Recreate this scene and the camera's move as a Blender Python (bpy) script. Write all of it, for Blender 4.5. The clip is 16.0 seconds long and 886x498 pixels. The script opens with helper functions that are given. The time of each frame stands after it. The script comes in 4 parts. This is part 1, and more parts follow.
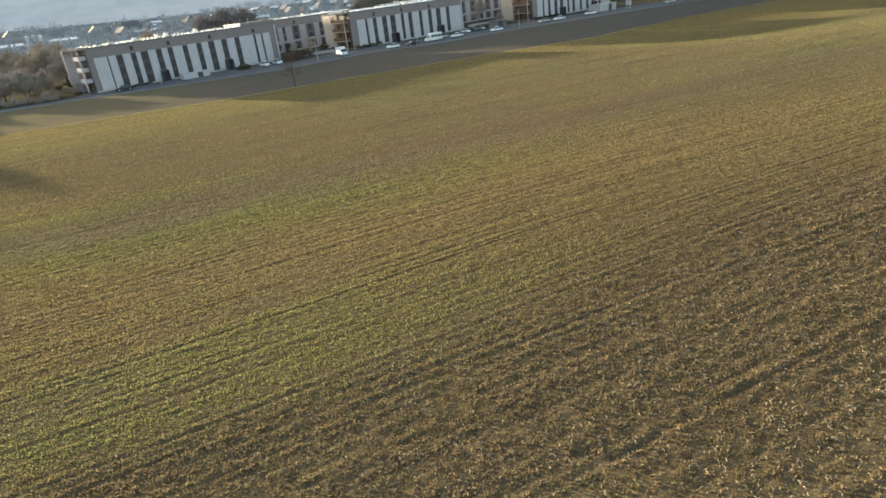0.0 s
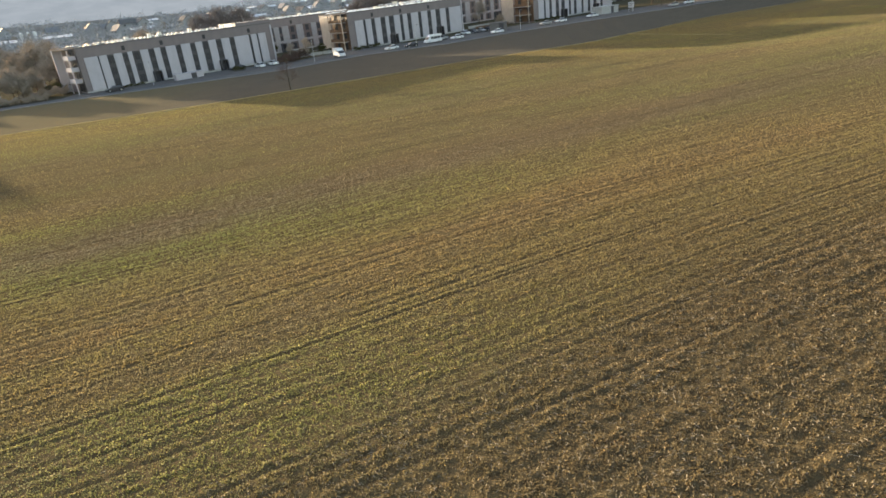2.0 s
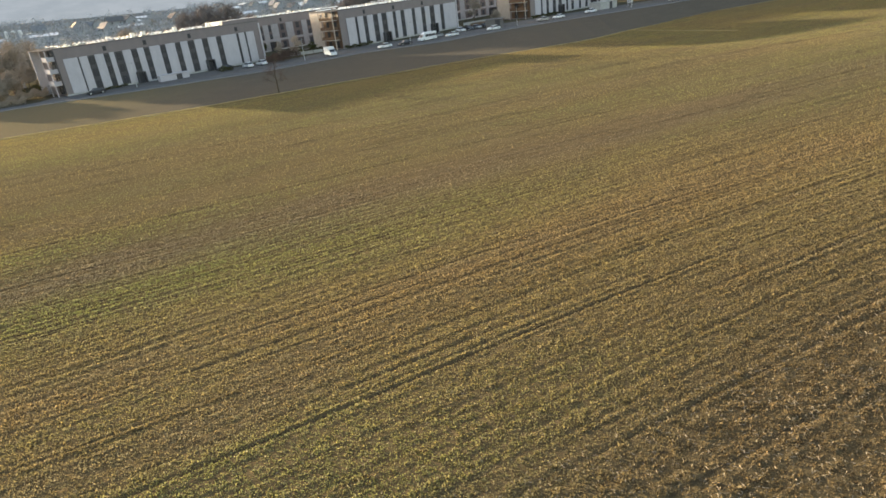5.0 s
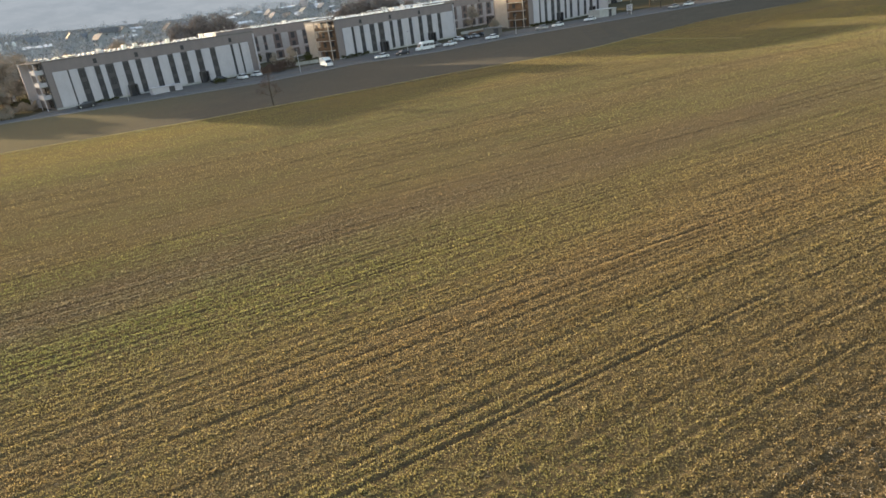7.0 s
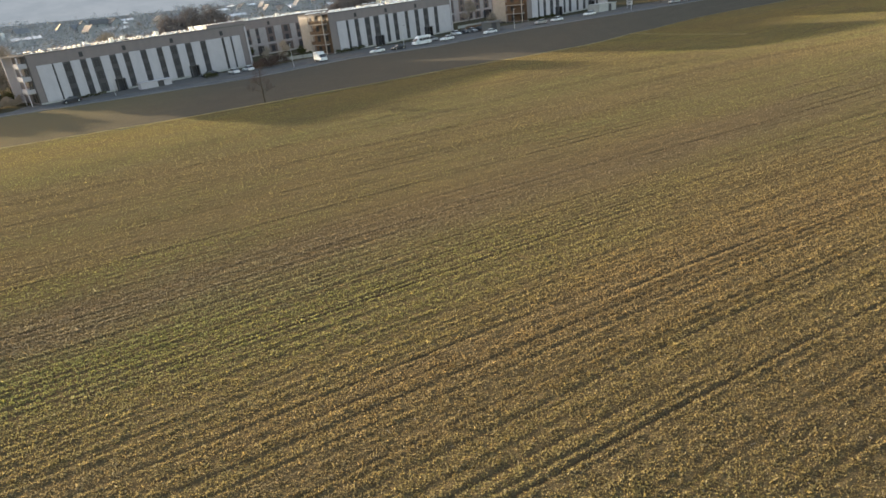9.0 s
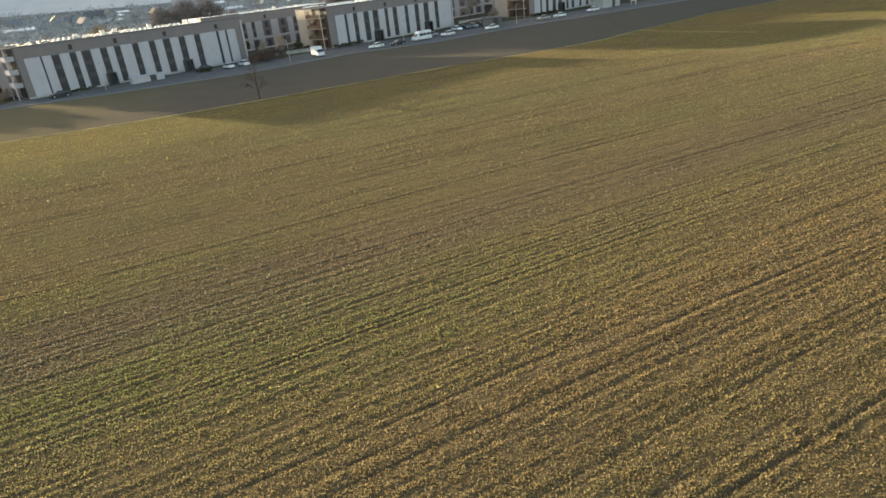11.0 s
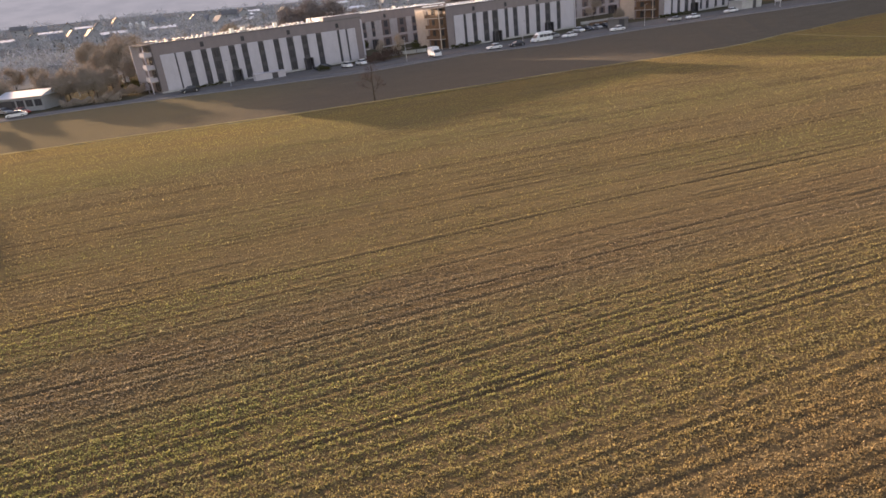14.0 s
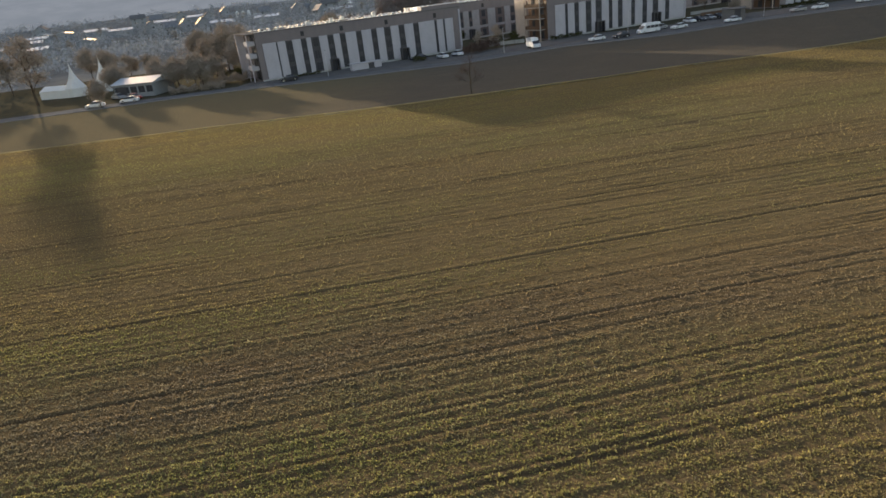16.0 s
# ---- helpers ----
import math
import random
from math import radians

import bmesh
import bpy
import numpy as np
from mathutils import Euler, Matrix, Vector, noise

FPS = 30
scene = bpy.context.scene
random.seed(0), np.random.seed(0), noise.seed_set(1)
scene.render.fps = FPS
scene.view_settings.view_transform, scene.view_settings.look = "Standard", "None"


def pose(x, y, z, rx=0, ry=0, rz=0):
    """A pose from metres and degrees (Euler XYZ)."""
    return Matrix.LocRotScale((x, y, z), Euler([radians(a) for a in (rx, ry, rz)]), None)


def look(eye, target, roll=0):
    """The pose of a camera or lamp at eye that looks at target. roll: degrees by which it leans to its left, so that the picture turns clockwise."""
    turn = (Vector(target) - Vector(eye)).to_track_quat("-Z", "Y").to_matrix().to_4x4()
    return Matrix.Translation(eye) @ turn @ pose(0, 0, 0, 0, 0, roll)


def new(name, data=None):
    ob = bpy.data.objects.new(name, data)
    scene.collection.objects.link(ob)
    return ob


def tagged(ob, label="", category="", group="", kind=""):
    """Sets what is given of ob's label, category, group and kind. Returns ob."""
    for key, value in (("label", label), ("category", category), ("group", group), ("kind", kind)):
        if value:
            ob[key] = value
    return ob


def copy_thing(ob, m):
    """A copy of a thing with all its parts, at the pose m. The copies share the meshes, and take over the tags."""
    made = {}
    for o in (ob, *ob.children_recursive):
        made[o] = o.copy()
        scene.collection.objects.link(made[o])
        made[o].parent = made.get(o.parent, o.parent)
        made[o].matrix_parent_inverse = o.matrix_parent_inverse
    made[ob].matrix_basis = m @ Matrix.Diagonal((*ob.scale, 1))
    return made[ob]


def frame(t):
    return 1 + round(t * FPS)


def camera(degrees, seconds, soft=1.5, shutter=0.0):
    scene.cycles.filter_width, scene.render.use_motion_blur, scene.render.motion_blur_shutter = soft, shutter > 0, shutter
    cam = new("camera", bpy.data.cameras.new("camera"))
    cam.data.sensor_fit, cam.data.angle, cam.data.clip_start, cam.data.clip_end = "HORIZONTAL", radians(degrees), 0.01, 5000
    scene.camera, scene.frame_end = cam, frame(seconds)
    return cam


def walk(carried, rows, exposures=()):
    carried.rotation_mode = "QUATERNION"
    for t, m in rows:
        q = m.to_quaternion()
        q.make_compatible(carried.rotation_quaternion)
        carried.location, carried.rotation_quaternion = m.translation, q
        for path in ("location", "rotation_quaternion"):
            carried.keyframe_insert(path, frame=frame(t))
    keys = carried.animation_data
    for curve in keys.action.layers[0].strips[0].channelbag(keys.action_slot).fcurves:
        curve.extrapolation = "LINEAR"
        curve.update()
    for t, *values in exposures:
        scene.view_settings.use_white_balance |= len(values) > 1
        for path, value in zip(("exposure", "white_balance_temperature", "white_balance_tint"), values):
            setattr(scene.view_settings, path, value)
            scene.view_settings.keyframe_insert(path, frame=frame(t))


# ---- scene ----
cam = camera(70.3, 16.0, soft=1.62)
PATH = [
    (0, (-0.389, 3.317, 16.078), (-0.3615, 5.1655, 15.3143), -7.16),
    (0.5, (-0.418, 4.393, 16.132), (-0.3859, 6.2412, 15.3693), -7.21),
    (1, (-0.420, 5.514, 16.207), (-0.3859, 7.3611, 15.4393), -7.15),
    (1.5, (-0.444, 6.742, 16.317), (-0.4051, 8.5894, 15.5510), -6.96),
    (2, (-0.431, 7.874, 16.390), (-0.3940, 9.7215, 15.6252), -6.62),
    (2.5, (-0.397, 8.958, 16.446), (-0.3572, 10.8023, 15.6728), -6.42),
    (3, (-0.384, 10.057, 16.487), (-0.3447, 11.9019, 15.7162), -6.95),
    (3.5, (-0.401, 11.167, 16.529), (-0.3611, 13.0077, 15.7476), -7.07),
    (4, (-0.434, 12.283, 16.563), (-0.3856, 14.1238, 15.7825), -6.75),
    (6.5, (-0.959, 18.017, 16.713), (-0.8977, 19.8621, 15.9442), -7.36),
    (7, (-1.010, 19.075, 16.736), (-0.9462, 20.9245, 15.9779), -7.32),
    (7.5, (-1.065, 20.136, 16.752), (-0.9958, 21.9884, 16.0005), -6.93),
    (8, (-1.132, 21.195, 16.747), (-1.0602, 23.0432, 15.9874), -7.07),
    (8.5, (-1.188, 22.239, 16.748), (-1.1114, 24.0885, 15.9909), -7.21),
    (9, (-1.251, 23.356, 16.812), (-1.1725, 25.1972, 16.0340), -7.00),
    (11.5, (-1.716, 28.864, 16.664), (-1.6319, 30.6985, 15.8709), -6.43),
    (12, (-1.868, 29.908, 16.624), (-1.8979, 31.7478, 15.8390), -6.75),
    (12.5, (-2.038, 30.918, 16.584), (-2.1219, 32.7625, 15.8157), -6.33),
    (13, (-2.254, 31.890, 16.558), (-2.3533, 33.7331, 15.7872), -6.14),
    (13.5, (-2.516, 32.836, 16.561), (-2.6705, 34.6778, 15.7958), -6.35),
    (14, (-2.825, 33.761, 16.584), (-3.0547, 35.5971, 15.8256), -6.59),
    (14.5, (-3.199, 34.666, 16.621), (-3.5119, 36.4809, 15.8402), -6.45),
    (15, (-3.607, 35.556, 16.652), (-3.9932, 37.3567, 15.8711), -6.17),
    (15.5, (-4.054, 36.476, 16.704), (-4.4957, 38.2670, 15.9323), -6.34),
    (16, (-4.563, 37.453, 16.810), (-5.0519, 39.2376, 16.0512), -6.81),
]
EXPOSURES = [(0.0, 1.97, 6100, 9), (1.1, 1.97, 6100, 9), (1.5, 1.91, 6400, 14), (4.0, 2.01, 6450, 13), (7.0, 1.88, 6450, 14), (9.0, 1.84, 6400, 14), (11.5, 1.84, 6350, 9), (12.5, 2.26, 6950, 26), (13.0, 2.04, 7150, 30), (14.0, 1.78, 6900, 34), (15.0, 1.54, 6350, 40), (16.0, 1.2, 6300, 18)]
walk(cam, [(t, look(eye, target, roll)) for t, eye, target, roll in PATH], EXPOSURES)

# ---- world, sun, exposure ----
SUN_AZ, SUN_EL = radians(45.5), radians(6.65)      # to the left of +y; above the horizon
SUN_DIR = Vector((-math.sin(SUN_AZ) * math.cos(SUN_EL), math.cos(SUN_AZ) * math.cos(SUN_EL), math.sin(SUN_EL)))
world = bpy.data.worlds.new("sky")
scene.world = world
world.use_nodes = True
wn = world.node_tree.nodes
sky = wn.new("ShaderNodeTexSky")
sky.sky_type, sky.sun_disc = "NISHITA", False
sky.sun_elevation, sky.sun_rotation = SUN_EL, -SUN_AZ
sky.dust_density, sky.ozone_density, sky.altitude = 3.2, 0.5, 300
world.node_tree.links.new(sky.outputs[0], wn["Background"].inputs[0])
wn["Background"].inputs[1].default_value = 0.162
sun = new("sun", bpy.data.lights.new("sun", "SUN"))
sun.data.energy, sun.data.angle, sun.data.color = 6.0, radians(0.6), (1.0, 0.85, 0.58)
sun.matrix_world = look(SUN_DIR * 50, (0, 0, 0))


# ---- helpers for building ----
def part(name, bm, material, parent=None, label=""):
    me = bpy.data.meshes.new(name)
    bm.to_mesh(me)
    bm.free()
    me.materials.append(material)
    ob = new(name, me)
    if parent is not None:
        ob.parent = parent
    if label:
        ob["label"] = label
    return ob


def share(name, me, parent, m):
    ob = new(name, me)
    ob.parent = parent
    ob.matrix_basis = m
    return ob


def thing(name, label, category, group="", kind="", m=None):
    ob = new(name)
    ob.empty_display_size = 0.2
    if m is not None:
        ob.matrix_world = m
    return tagged(ob, label, category, group, kind)


def box(bm, x0, y0, z0, x1, y1, z1, bevel=0.0):
    vs = [bm.verts.new(p) for p in ((x0, y0, z0), (x1, y0, z0), (x1, y1, z0), (x0, y1, z0), (x0, y0, z1), (x1, y0, z1), (x1, y1, z1), (x0, y1, z1))]
    fs = [bm.faces.new([vs[i] for i in f]) for f in ((3, 2, 1, 0), (4, 5, 6, 7), (0, 1, 5, 4), (1, 2, 6, 5), (2, 3, 7, 6), (3, 0, 4, 7))]
    if bevel:
        es = list({e for f in fs for e in f.edges})
        bmesh.ops.bevel(bm, geom=es, offset=bevel, segments=1, affect="EDGES")
    return bm


def boxes(*rows, bevel=0.0):
    bm = bmesh.new()
    for r in rows:
        box(bm, *r, bevel=bevel)
    return bm


def tube(bm, p, q, r0, r1=None, sides=6):
    p, q, r1 = Vector(p), Vector(q), r0 if r1 is None else r1
    d = (q - p).normalized()
    a = d.orthogonal().normalized()
    b = d.cross(a)
    rings = []
    for c, r in ((p, r0), (q, r1)):
        rings.append([bm.verts.new(c + (a * math.cos(2 * math.pi * k / sides) + b * math.sin(2 * math.pi * k / sides)) * r) for k in range(sides)])
    for k in range(sides):
        bm.faces.new((rings[0][k], rings[0][(k + 1) % sides], rings[1][(k + 1) % sides], rings[1][k]))
    bm.faces.new(rings[0][::-1])
    bm.faces.new(rings[1])
    return bm


def prism(bm, profile, y0, y1):
    """Extrude an x-z outline (anticlockwise seen from -y) from y0 to y1."""
    a = [bm.verts.new((x, y0, z)) for x, z in profile]
    b = [bm.verts.new((x, y1, z)) for x, z in profile]
    bm.faces.new(a)
    bm.faces.new(b[::-1])
    n = len(a)
    for k in range(n):
        bm.faces.new((a[(k + 1) % n], a[k], b[k], b[(k + 1) % n]))
    return bm


def raw_mesh(name, verts, faces, material, smooth=False):
    me = bpy.data.meshes.new(name)
    verts, faces = np.asarray(verts, np.float32), np.asarray(faces, np.int32)
    k = faces.shape[1]
    me.vertices.add(len(verts))
    me.vertices.foreach_set("co", verts.ravel())
    me.loops.add(faces.size)
    me.loops.foreach_set("vertex_index", faces.ravel())
    me.polygons.add(len(faces))
    me.polygons.foreach_set("loop_start", np.arange(0, faces.size, k, dtype=np.int32))
    if smooth:
        me.polygons.foreach_set("use_smooth", np.ones(len(faces), bool))
    me.update(calc_edges=True)
    me.materials.append(material)
    return me


# ---- materials ----
class Nodes:
    def __init__(self, name):
        self.mat = bpy.data.materials.new(name)
        self.mat.use_nodes = True
        self.tree = self.mat.node_tree
        self.bsdf = self.tree.nodes["Principled BSDF"]

    def add(self, kind, **inputs):
        n = self.tree.nodes.new(kind)
        for k, v in inputs.items():
            n.inputs[k.replace("_", " ")].default_value = v
        return n

    def link(self, a, b):
        self.tree.links.new(a, b)

    def coords(self, scale=(1, 1, 1), turn=0.0):
        c = self.add("ShaderNodeTexCoord")
        m = self.add("ShaderNodeMapping")
        m.inputs["Scale"].default_value = scale
        m.inputs["Rotation"].default_value = (0, 0, turn)
        # turn first, then stretch
        r = self.add("ShaderNodeVectorRotate")
        r.rotation_type = "Z_AXIS"
        r.inputs["Angle"].default_value = turn
        m.inputs["Rotation"].default_value = (0, 0, 0)
        self.link(c.outputs["Object"], r.inputs["Vector"])
        self.link(r.outputs[0], m.inputs[0])
        return m.outputs[0]

    def noise(self, vec, scale, detail=3.0, rough=0.55):
        n = self.add("ShaderNodeTexNoise", Scale=scale, Detail=detail, Roughness=rough)
        if vec is not None:
            self.link(vec, n.inputs["Vector"])
        return n.outputs[0]

    def ramp(self, fac, *stops):
        r = self.add("ShaderNodeValToRGB")
        while len(r.color_ramp.elements) < len(stops):
            r.color_ramp.elements.new(0.5)
        for e, (p, c) in zip(r.color_ramp.elements, stops):
            e.position = p
            e.color = (*c, 1) if len(c) == 3 else c
        self.link(fac, r.inputs[0])
        return r.outputs[0]

    def mix(self, fac, a, b, mode="MIX"):
        m = self.add("ShaderNodeMix")
        m.data_type, m.blend_type = "RGBA", mode
        for k, v in ((0, fac), (6, a), (7, b)):
            if isinstance(v, (int, float)):
                m.inputs[k].default_value = v
            elif isinstance(v, tuple):
                m.inputs[k].default_value = (*v, 1)
            else:
                self.link(v, m.inputs[k])
        return m.outputs[2]

    def bump(self, height, strength, distance):
        b = self.add("ShaderNodeBump", Strength=strength, Distance=distance)
        self.link(height, b.inputs["Height"])
        self.link(b.outputs[0], self.bsdf.inputs["Normal"])

    def done(self, colour, rough=0.7, metal=0.0, gloss=0.5):
        self.bsdf.inputs["Specular IOR Level"].default_value = gloss
        if isinstance(colour, tuple):
            self.bsdf.inputs["Base Color"].default_value = (*colour, 1)
        else:
            self.link(colour, self.bsdf.inputs["Base Color"])
        if isinstance(rough, (int, float)):
            self.bsdf.inputs["Roughness"].default_value = rough
        else:
            self.link(rough, self.bsdf.inputs["Roughness"])
        self.bsdf.inputs["Metallic"].default_value = metal
        return self.mat


def worn(name, a, b, scale=1.5, rough=0.7, metal=0.0, bump=0.0, streak=1.0):
    """A surface that varies between two colours at two scales, with a little grain."""
    n = Nodes(name)
    vec = n.coords((1, 1, streak))
    big = n.noise(vec, scale, 4)
    small = n.noise(vec, scale * 14, 2)
    c = n.mix(n.ramp(big, (0.35, (0, 0, 0)), (0.65, (1, 1, 1))), a, b)
    c = n.mix(0.25, c, n.ramp(small, (0.3, tuple(v * 0.6 for v in a)), (0.7, tuple(min(1, v * 1.25) for v in b))))
    if bump:
        n.bump(small, bump, 0.02)
    return n.done(c, rough, metal, 0.5 if rough < 0.8 else 0.0)


ROW = radians(22.5)          # the field's drill rows run at this angle to +x


def blend(a, b, f):
    return tuple(p * (1 - f) + q * f for p, q in zip(a, b))


def field_colour(n, green, brown, grey):
    """Bands of thin and full growth that follow the drill rows, with patches drawn out along them; a grey-brown headland."""
    wide = n.noise(n.coords((0.016, 0.055, 0.05), -ROW), 1.0, 4, 0.6)
    patch = n.noise(n.coords((0.06, 0.20, 0.1), -ROW), 1.0, 5, 0.62)
    stripe = n.noise(n.coords((0.007, 0.62, 0.1), -ROW), 1.0, 5, 0.7)
    fine = n.noise(n.coords((0.035, 2.3, 0.1), -ROW), 1.0, 3, 0.6)
    sep = n.add("ShaderNodeSeparateXYZ")
    n.link(n.coords((1, 1, 1), -ROW), sep.inputs[0])
    off = n.add("ShaderNodeMath")
    off.operation, off.inputs[1].default_value = "MULTIPLY_ADD", 5.0
    n.link(patch, off.inputs[0])
    n.link(sep.outputs[1], off.inputs[2])
    across = n.add("ShaderNodeMapRange")
    for k, v in ((1, 2.5), (2, 162.5), (3, 0.0), (4, 1.0)):
        across.inputs[k].default_value = v
    n.link(off.outputs[0], across.inputs[0])
    head, tan = tuple(v * k for v, k in zip(brown, (0.58, 0.59, 0.68))), blend(green, brown, 0.6)
    gold = tuple(v * k for v, k in zip(green, (1.62, 1.26, 1.0)))
    c = n.ramp(across.outputs[0], *[(at / 160.0, col) for at, col in (
        (26.3, head), (29.5, blend(green, gold, 0.2)), (36.5, blend(green, brown, 0.35)), (41.0, blend(green, brown, 0.7)), (45.5, brown), (50.0, tan), (57.0, green), (63.0, grey), (67.5, blend(grey, head, 0.3)),
        (70.5, blend(green, brown, 0.3)), (79.0, blend(green, brown, 0.45)), (92.0, tan), (108.0, blend(green, brown, 0.3)), (122.0, blend(green, gold, 0.4)), (142.0, blend(green, gold, 0.8)))])
    c = n.mix(n.ramp(wide, (0.40, (0.45, 0.45, 0.45)), (0.52, (0, 0, 0))), c, brown)
    c = n.mix(n.ramp(wide, (0.48, (0, 0, 0)), (0.60, (0.6, 0.6, 0.6))), c, green)
    c = n.mix(n.ramp(patch, (0.50, (0, 0, 0)), (0.72, (0.55, 0.55, 0.55))), c, grey)
    # the headland, and thinner growth beside it towards the east
    east = n.add("ShaderNodeMapRange")
    for k, v in ((1, 6.0), (2, 30.0)):
        east.inputs[k].default_value = v
    n.link(sep.outputs[0], east.inputs[0])
    thin = n.ramp(across.outputs[0], (29.0 / 160, (0.8, 0.8, 0.8)), (43.0 / 160, (0, 0, 0)))
    c = n.mix(n.mix(1.0, n.ramp(across.outputs[0], (50.0 / 160, (0.35, 0.35, 0.35)), (75.0 / 160, (0, 0, 0))), east.outputs[0], "MULTIPLY"), c, brown)
    c = n.mix(n.mix(1.0, thin, east.outputs[0], "MULTIPLY"), c, head)
    c = n.mix(n.ramp(across.outputs[0], (25.5 / 160, (0.72, 0.72, 0.72)), (31.0 / 160, (0, 0, 0))), c, head)
    c = n.mix(n.ramp(fine, (0.60, (0, 0, 0)), (0.72, (0.40, 0.40, 0.40))), c, tuple(v * 1.25 for v in grey))
    return n.mix(n.ramp(stripe, (0.37, (0.6, 0.6, 0.6)), (0.45, (0, 0, 0))), c, tuple(v * 0.52 for v in brown)), fine


def make_soil():
    n = Nodes("field_soil")
    c, fine = field_colour(n, (0.160, 0.148, 0.068), (0.182, 0.138, 0.076), (0.152, 0.125, 0.082))
    vec = n.coords((1, 1.8, 1), -ROW)
    lump = n.noise(vec, 3.2, 5, 0.7)
    grain = n.noise(vec, 15.0, 3, 0.7)
    c = n.mix(n.ramp(fine, (0.34, (0.5, 0.5, 0.5)), (0.44, (0, 0, 0))), c, (0.105, 0.080, 0.050))
    c = n.mix(n.ramp(lump, (0.34, (0.5, 0.5, 0.5)), (0.55, (0, 0, 0))), c, (0.115, 0.090, 0.058))
    c = n.mix(n.ramp(grain, (0.60, (0, 0, 0)), (0.85, (0.4, 0.4, 0.4))), c, (0.30, 0.25, 0.15))
    # open soil near the middle of the field, closer growth towards the street
    sep = n.add("ShaderNodeSeparateXYZ")
    n.link(n.coords(), sep.inputs[0])
    cover = n.add("ShaderNodeMapRange")
    for k, v in ((1, 55.0), (2, 105.0), (4, 0.45)):
        cover.inputs[k].default_value = v
    n.link(sep.outputs[1], cover.inputs[0])
    # bare ground between the tufts
    dark = n.mix(n.ramp(grain, (0.35, (0, 0, 0)), (0.7, (1, 1, 1))), (0.084, 0.063, 0.035), (0.138, 0.106, 0.056))
    c = n.mix(cover.outputs[0], dark, c)
    # darker open soil in the grooves
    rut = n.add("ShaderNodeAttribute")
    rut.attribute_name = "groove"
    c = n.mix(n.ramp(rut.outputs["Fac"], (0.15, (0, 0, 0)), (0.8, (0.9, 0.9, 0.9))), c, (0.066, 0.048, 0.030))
    n.bump(n.mix(0.45, lump, grain), 0.7, 0.12)
    return n.done(c, 0.95, gloss=0.0)


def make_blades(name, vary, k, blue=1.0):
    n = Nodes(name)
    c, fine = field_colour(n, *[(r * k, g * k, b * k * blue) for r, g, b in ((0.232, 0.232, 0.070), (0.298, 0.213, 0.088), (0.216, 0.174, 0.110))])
    g = n.add("ShaderNodeNewGeometry")
    c = n.mix(n.ramp(g.outputs["Random Per Island"], (0.0, (0.65 * vary,) * 3), (0.24, (0, 0, 0))), c, (0.120, 0.094, 0.046))
    c = n.mix(n.ramp(g.outputs["Random Per Island"], (0.84, (0, 0, 0)), (1.0, (0.5 * vary,) * 3)), c, (0.36, 0.31, 0.215))
    mat = n.done(c, 0.8, gloss=0.1)
    tr = n.add("ShaderNodeBsdfTranslucent")
    n.link(c, tr.inputs[0])
    mx = n.add("ShaderNodeMixShader")
    mx.inputs[0].default_value = 0.38
    n.link(n.bsdf.outputs[0], mx.inputs[1])
    n.link(tr.outputs[0], mx.inputs[2])
    n.link(mx.outputs[0], n.tree.nodes["Material Output"].inputs[0])
    return mat


def make_bare_soil():
    n = Nodes("bare_soil")
    vec = n.coords((0.25, 1.4, 1), -radians(24))
    a = n.noise(vec, 0.5, 5, 0.6)
    b = n.noise(n.coords((1, 1, 1)), 4.0, 4, 0.7)
    c = n.mix(n.ramp(a, (0.35, (0, 0, 0)), (0.65, (1, 1, 1))), (0.134, 0.116, 0.090), (0.114, 0.100, 0.080))
    # yellower and paler towards the west end
    sep = n.add("ShaderNodeSeparateXYZ")
    n.link(n.coords(), sep.inputs[0])
    wild = n.add("ShaderNodeMath")
    wild.operation, wild.inputs[1].default_value = "MULTIPLY_ADD", 30.0
    n.link(a, wild.inputs[0])
    n.link(sep.outputs[0], wild.inputs[2])
    west = n.add("ShaderNodeMapRange")
    for k, v in ((1, -52.0), (2, -22.0), (3, 0.85), (4, 0.0)):
        west.inputs[k].default_value = v
    n.link(wild.outputs[0], west.inputs[0])
    c = n.mix(west.outputs[0], c, (0.185, 0.152, 0.088))
    c = n.mix(n.ramp(b, (0.4, (0.5, 0.5, 0.5)), (0.6, (0, 0, 0))), c, (0.06, 0.052, 0.042))
    n.bump(b, 0.7, 0.12)
    return n.done(c, 0.95, gloss=0.0)


def make_land():
    n = Nodes("land")
    a = n.noise(n.coords((1, 1, 0.2)), 0.012, 4, 0.6)
    b = n.noise(n.coords((1, 1, 0.2)), 0.09, 4, 0.6)
    # greys lifted so the far ground carries haze in its colour
    c = n.mix(n.ramp(a, (0.4, (0, 0, 0)), (0.6, (1, 1, 1))), (0.19, 0.19, 0.18), (0.23, 0.225, 0.215))
    c = n.mix(n.ramp(b, (0.45, (0, 0, 0)), (0.7, (0.7, 0.7, 0.7))), c, (0.145, 0.148, 0.135))
    n.bump(n.noise(n.coords(), 1.5, 4), 0.5, 0.2)
    return n.done(c, 0.95, gloss=0.0)


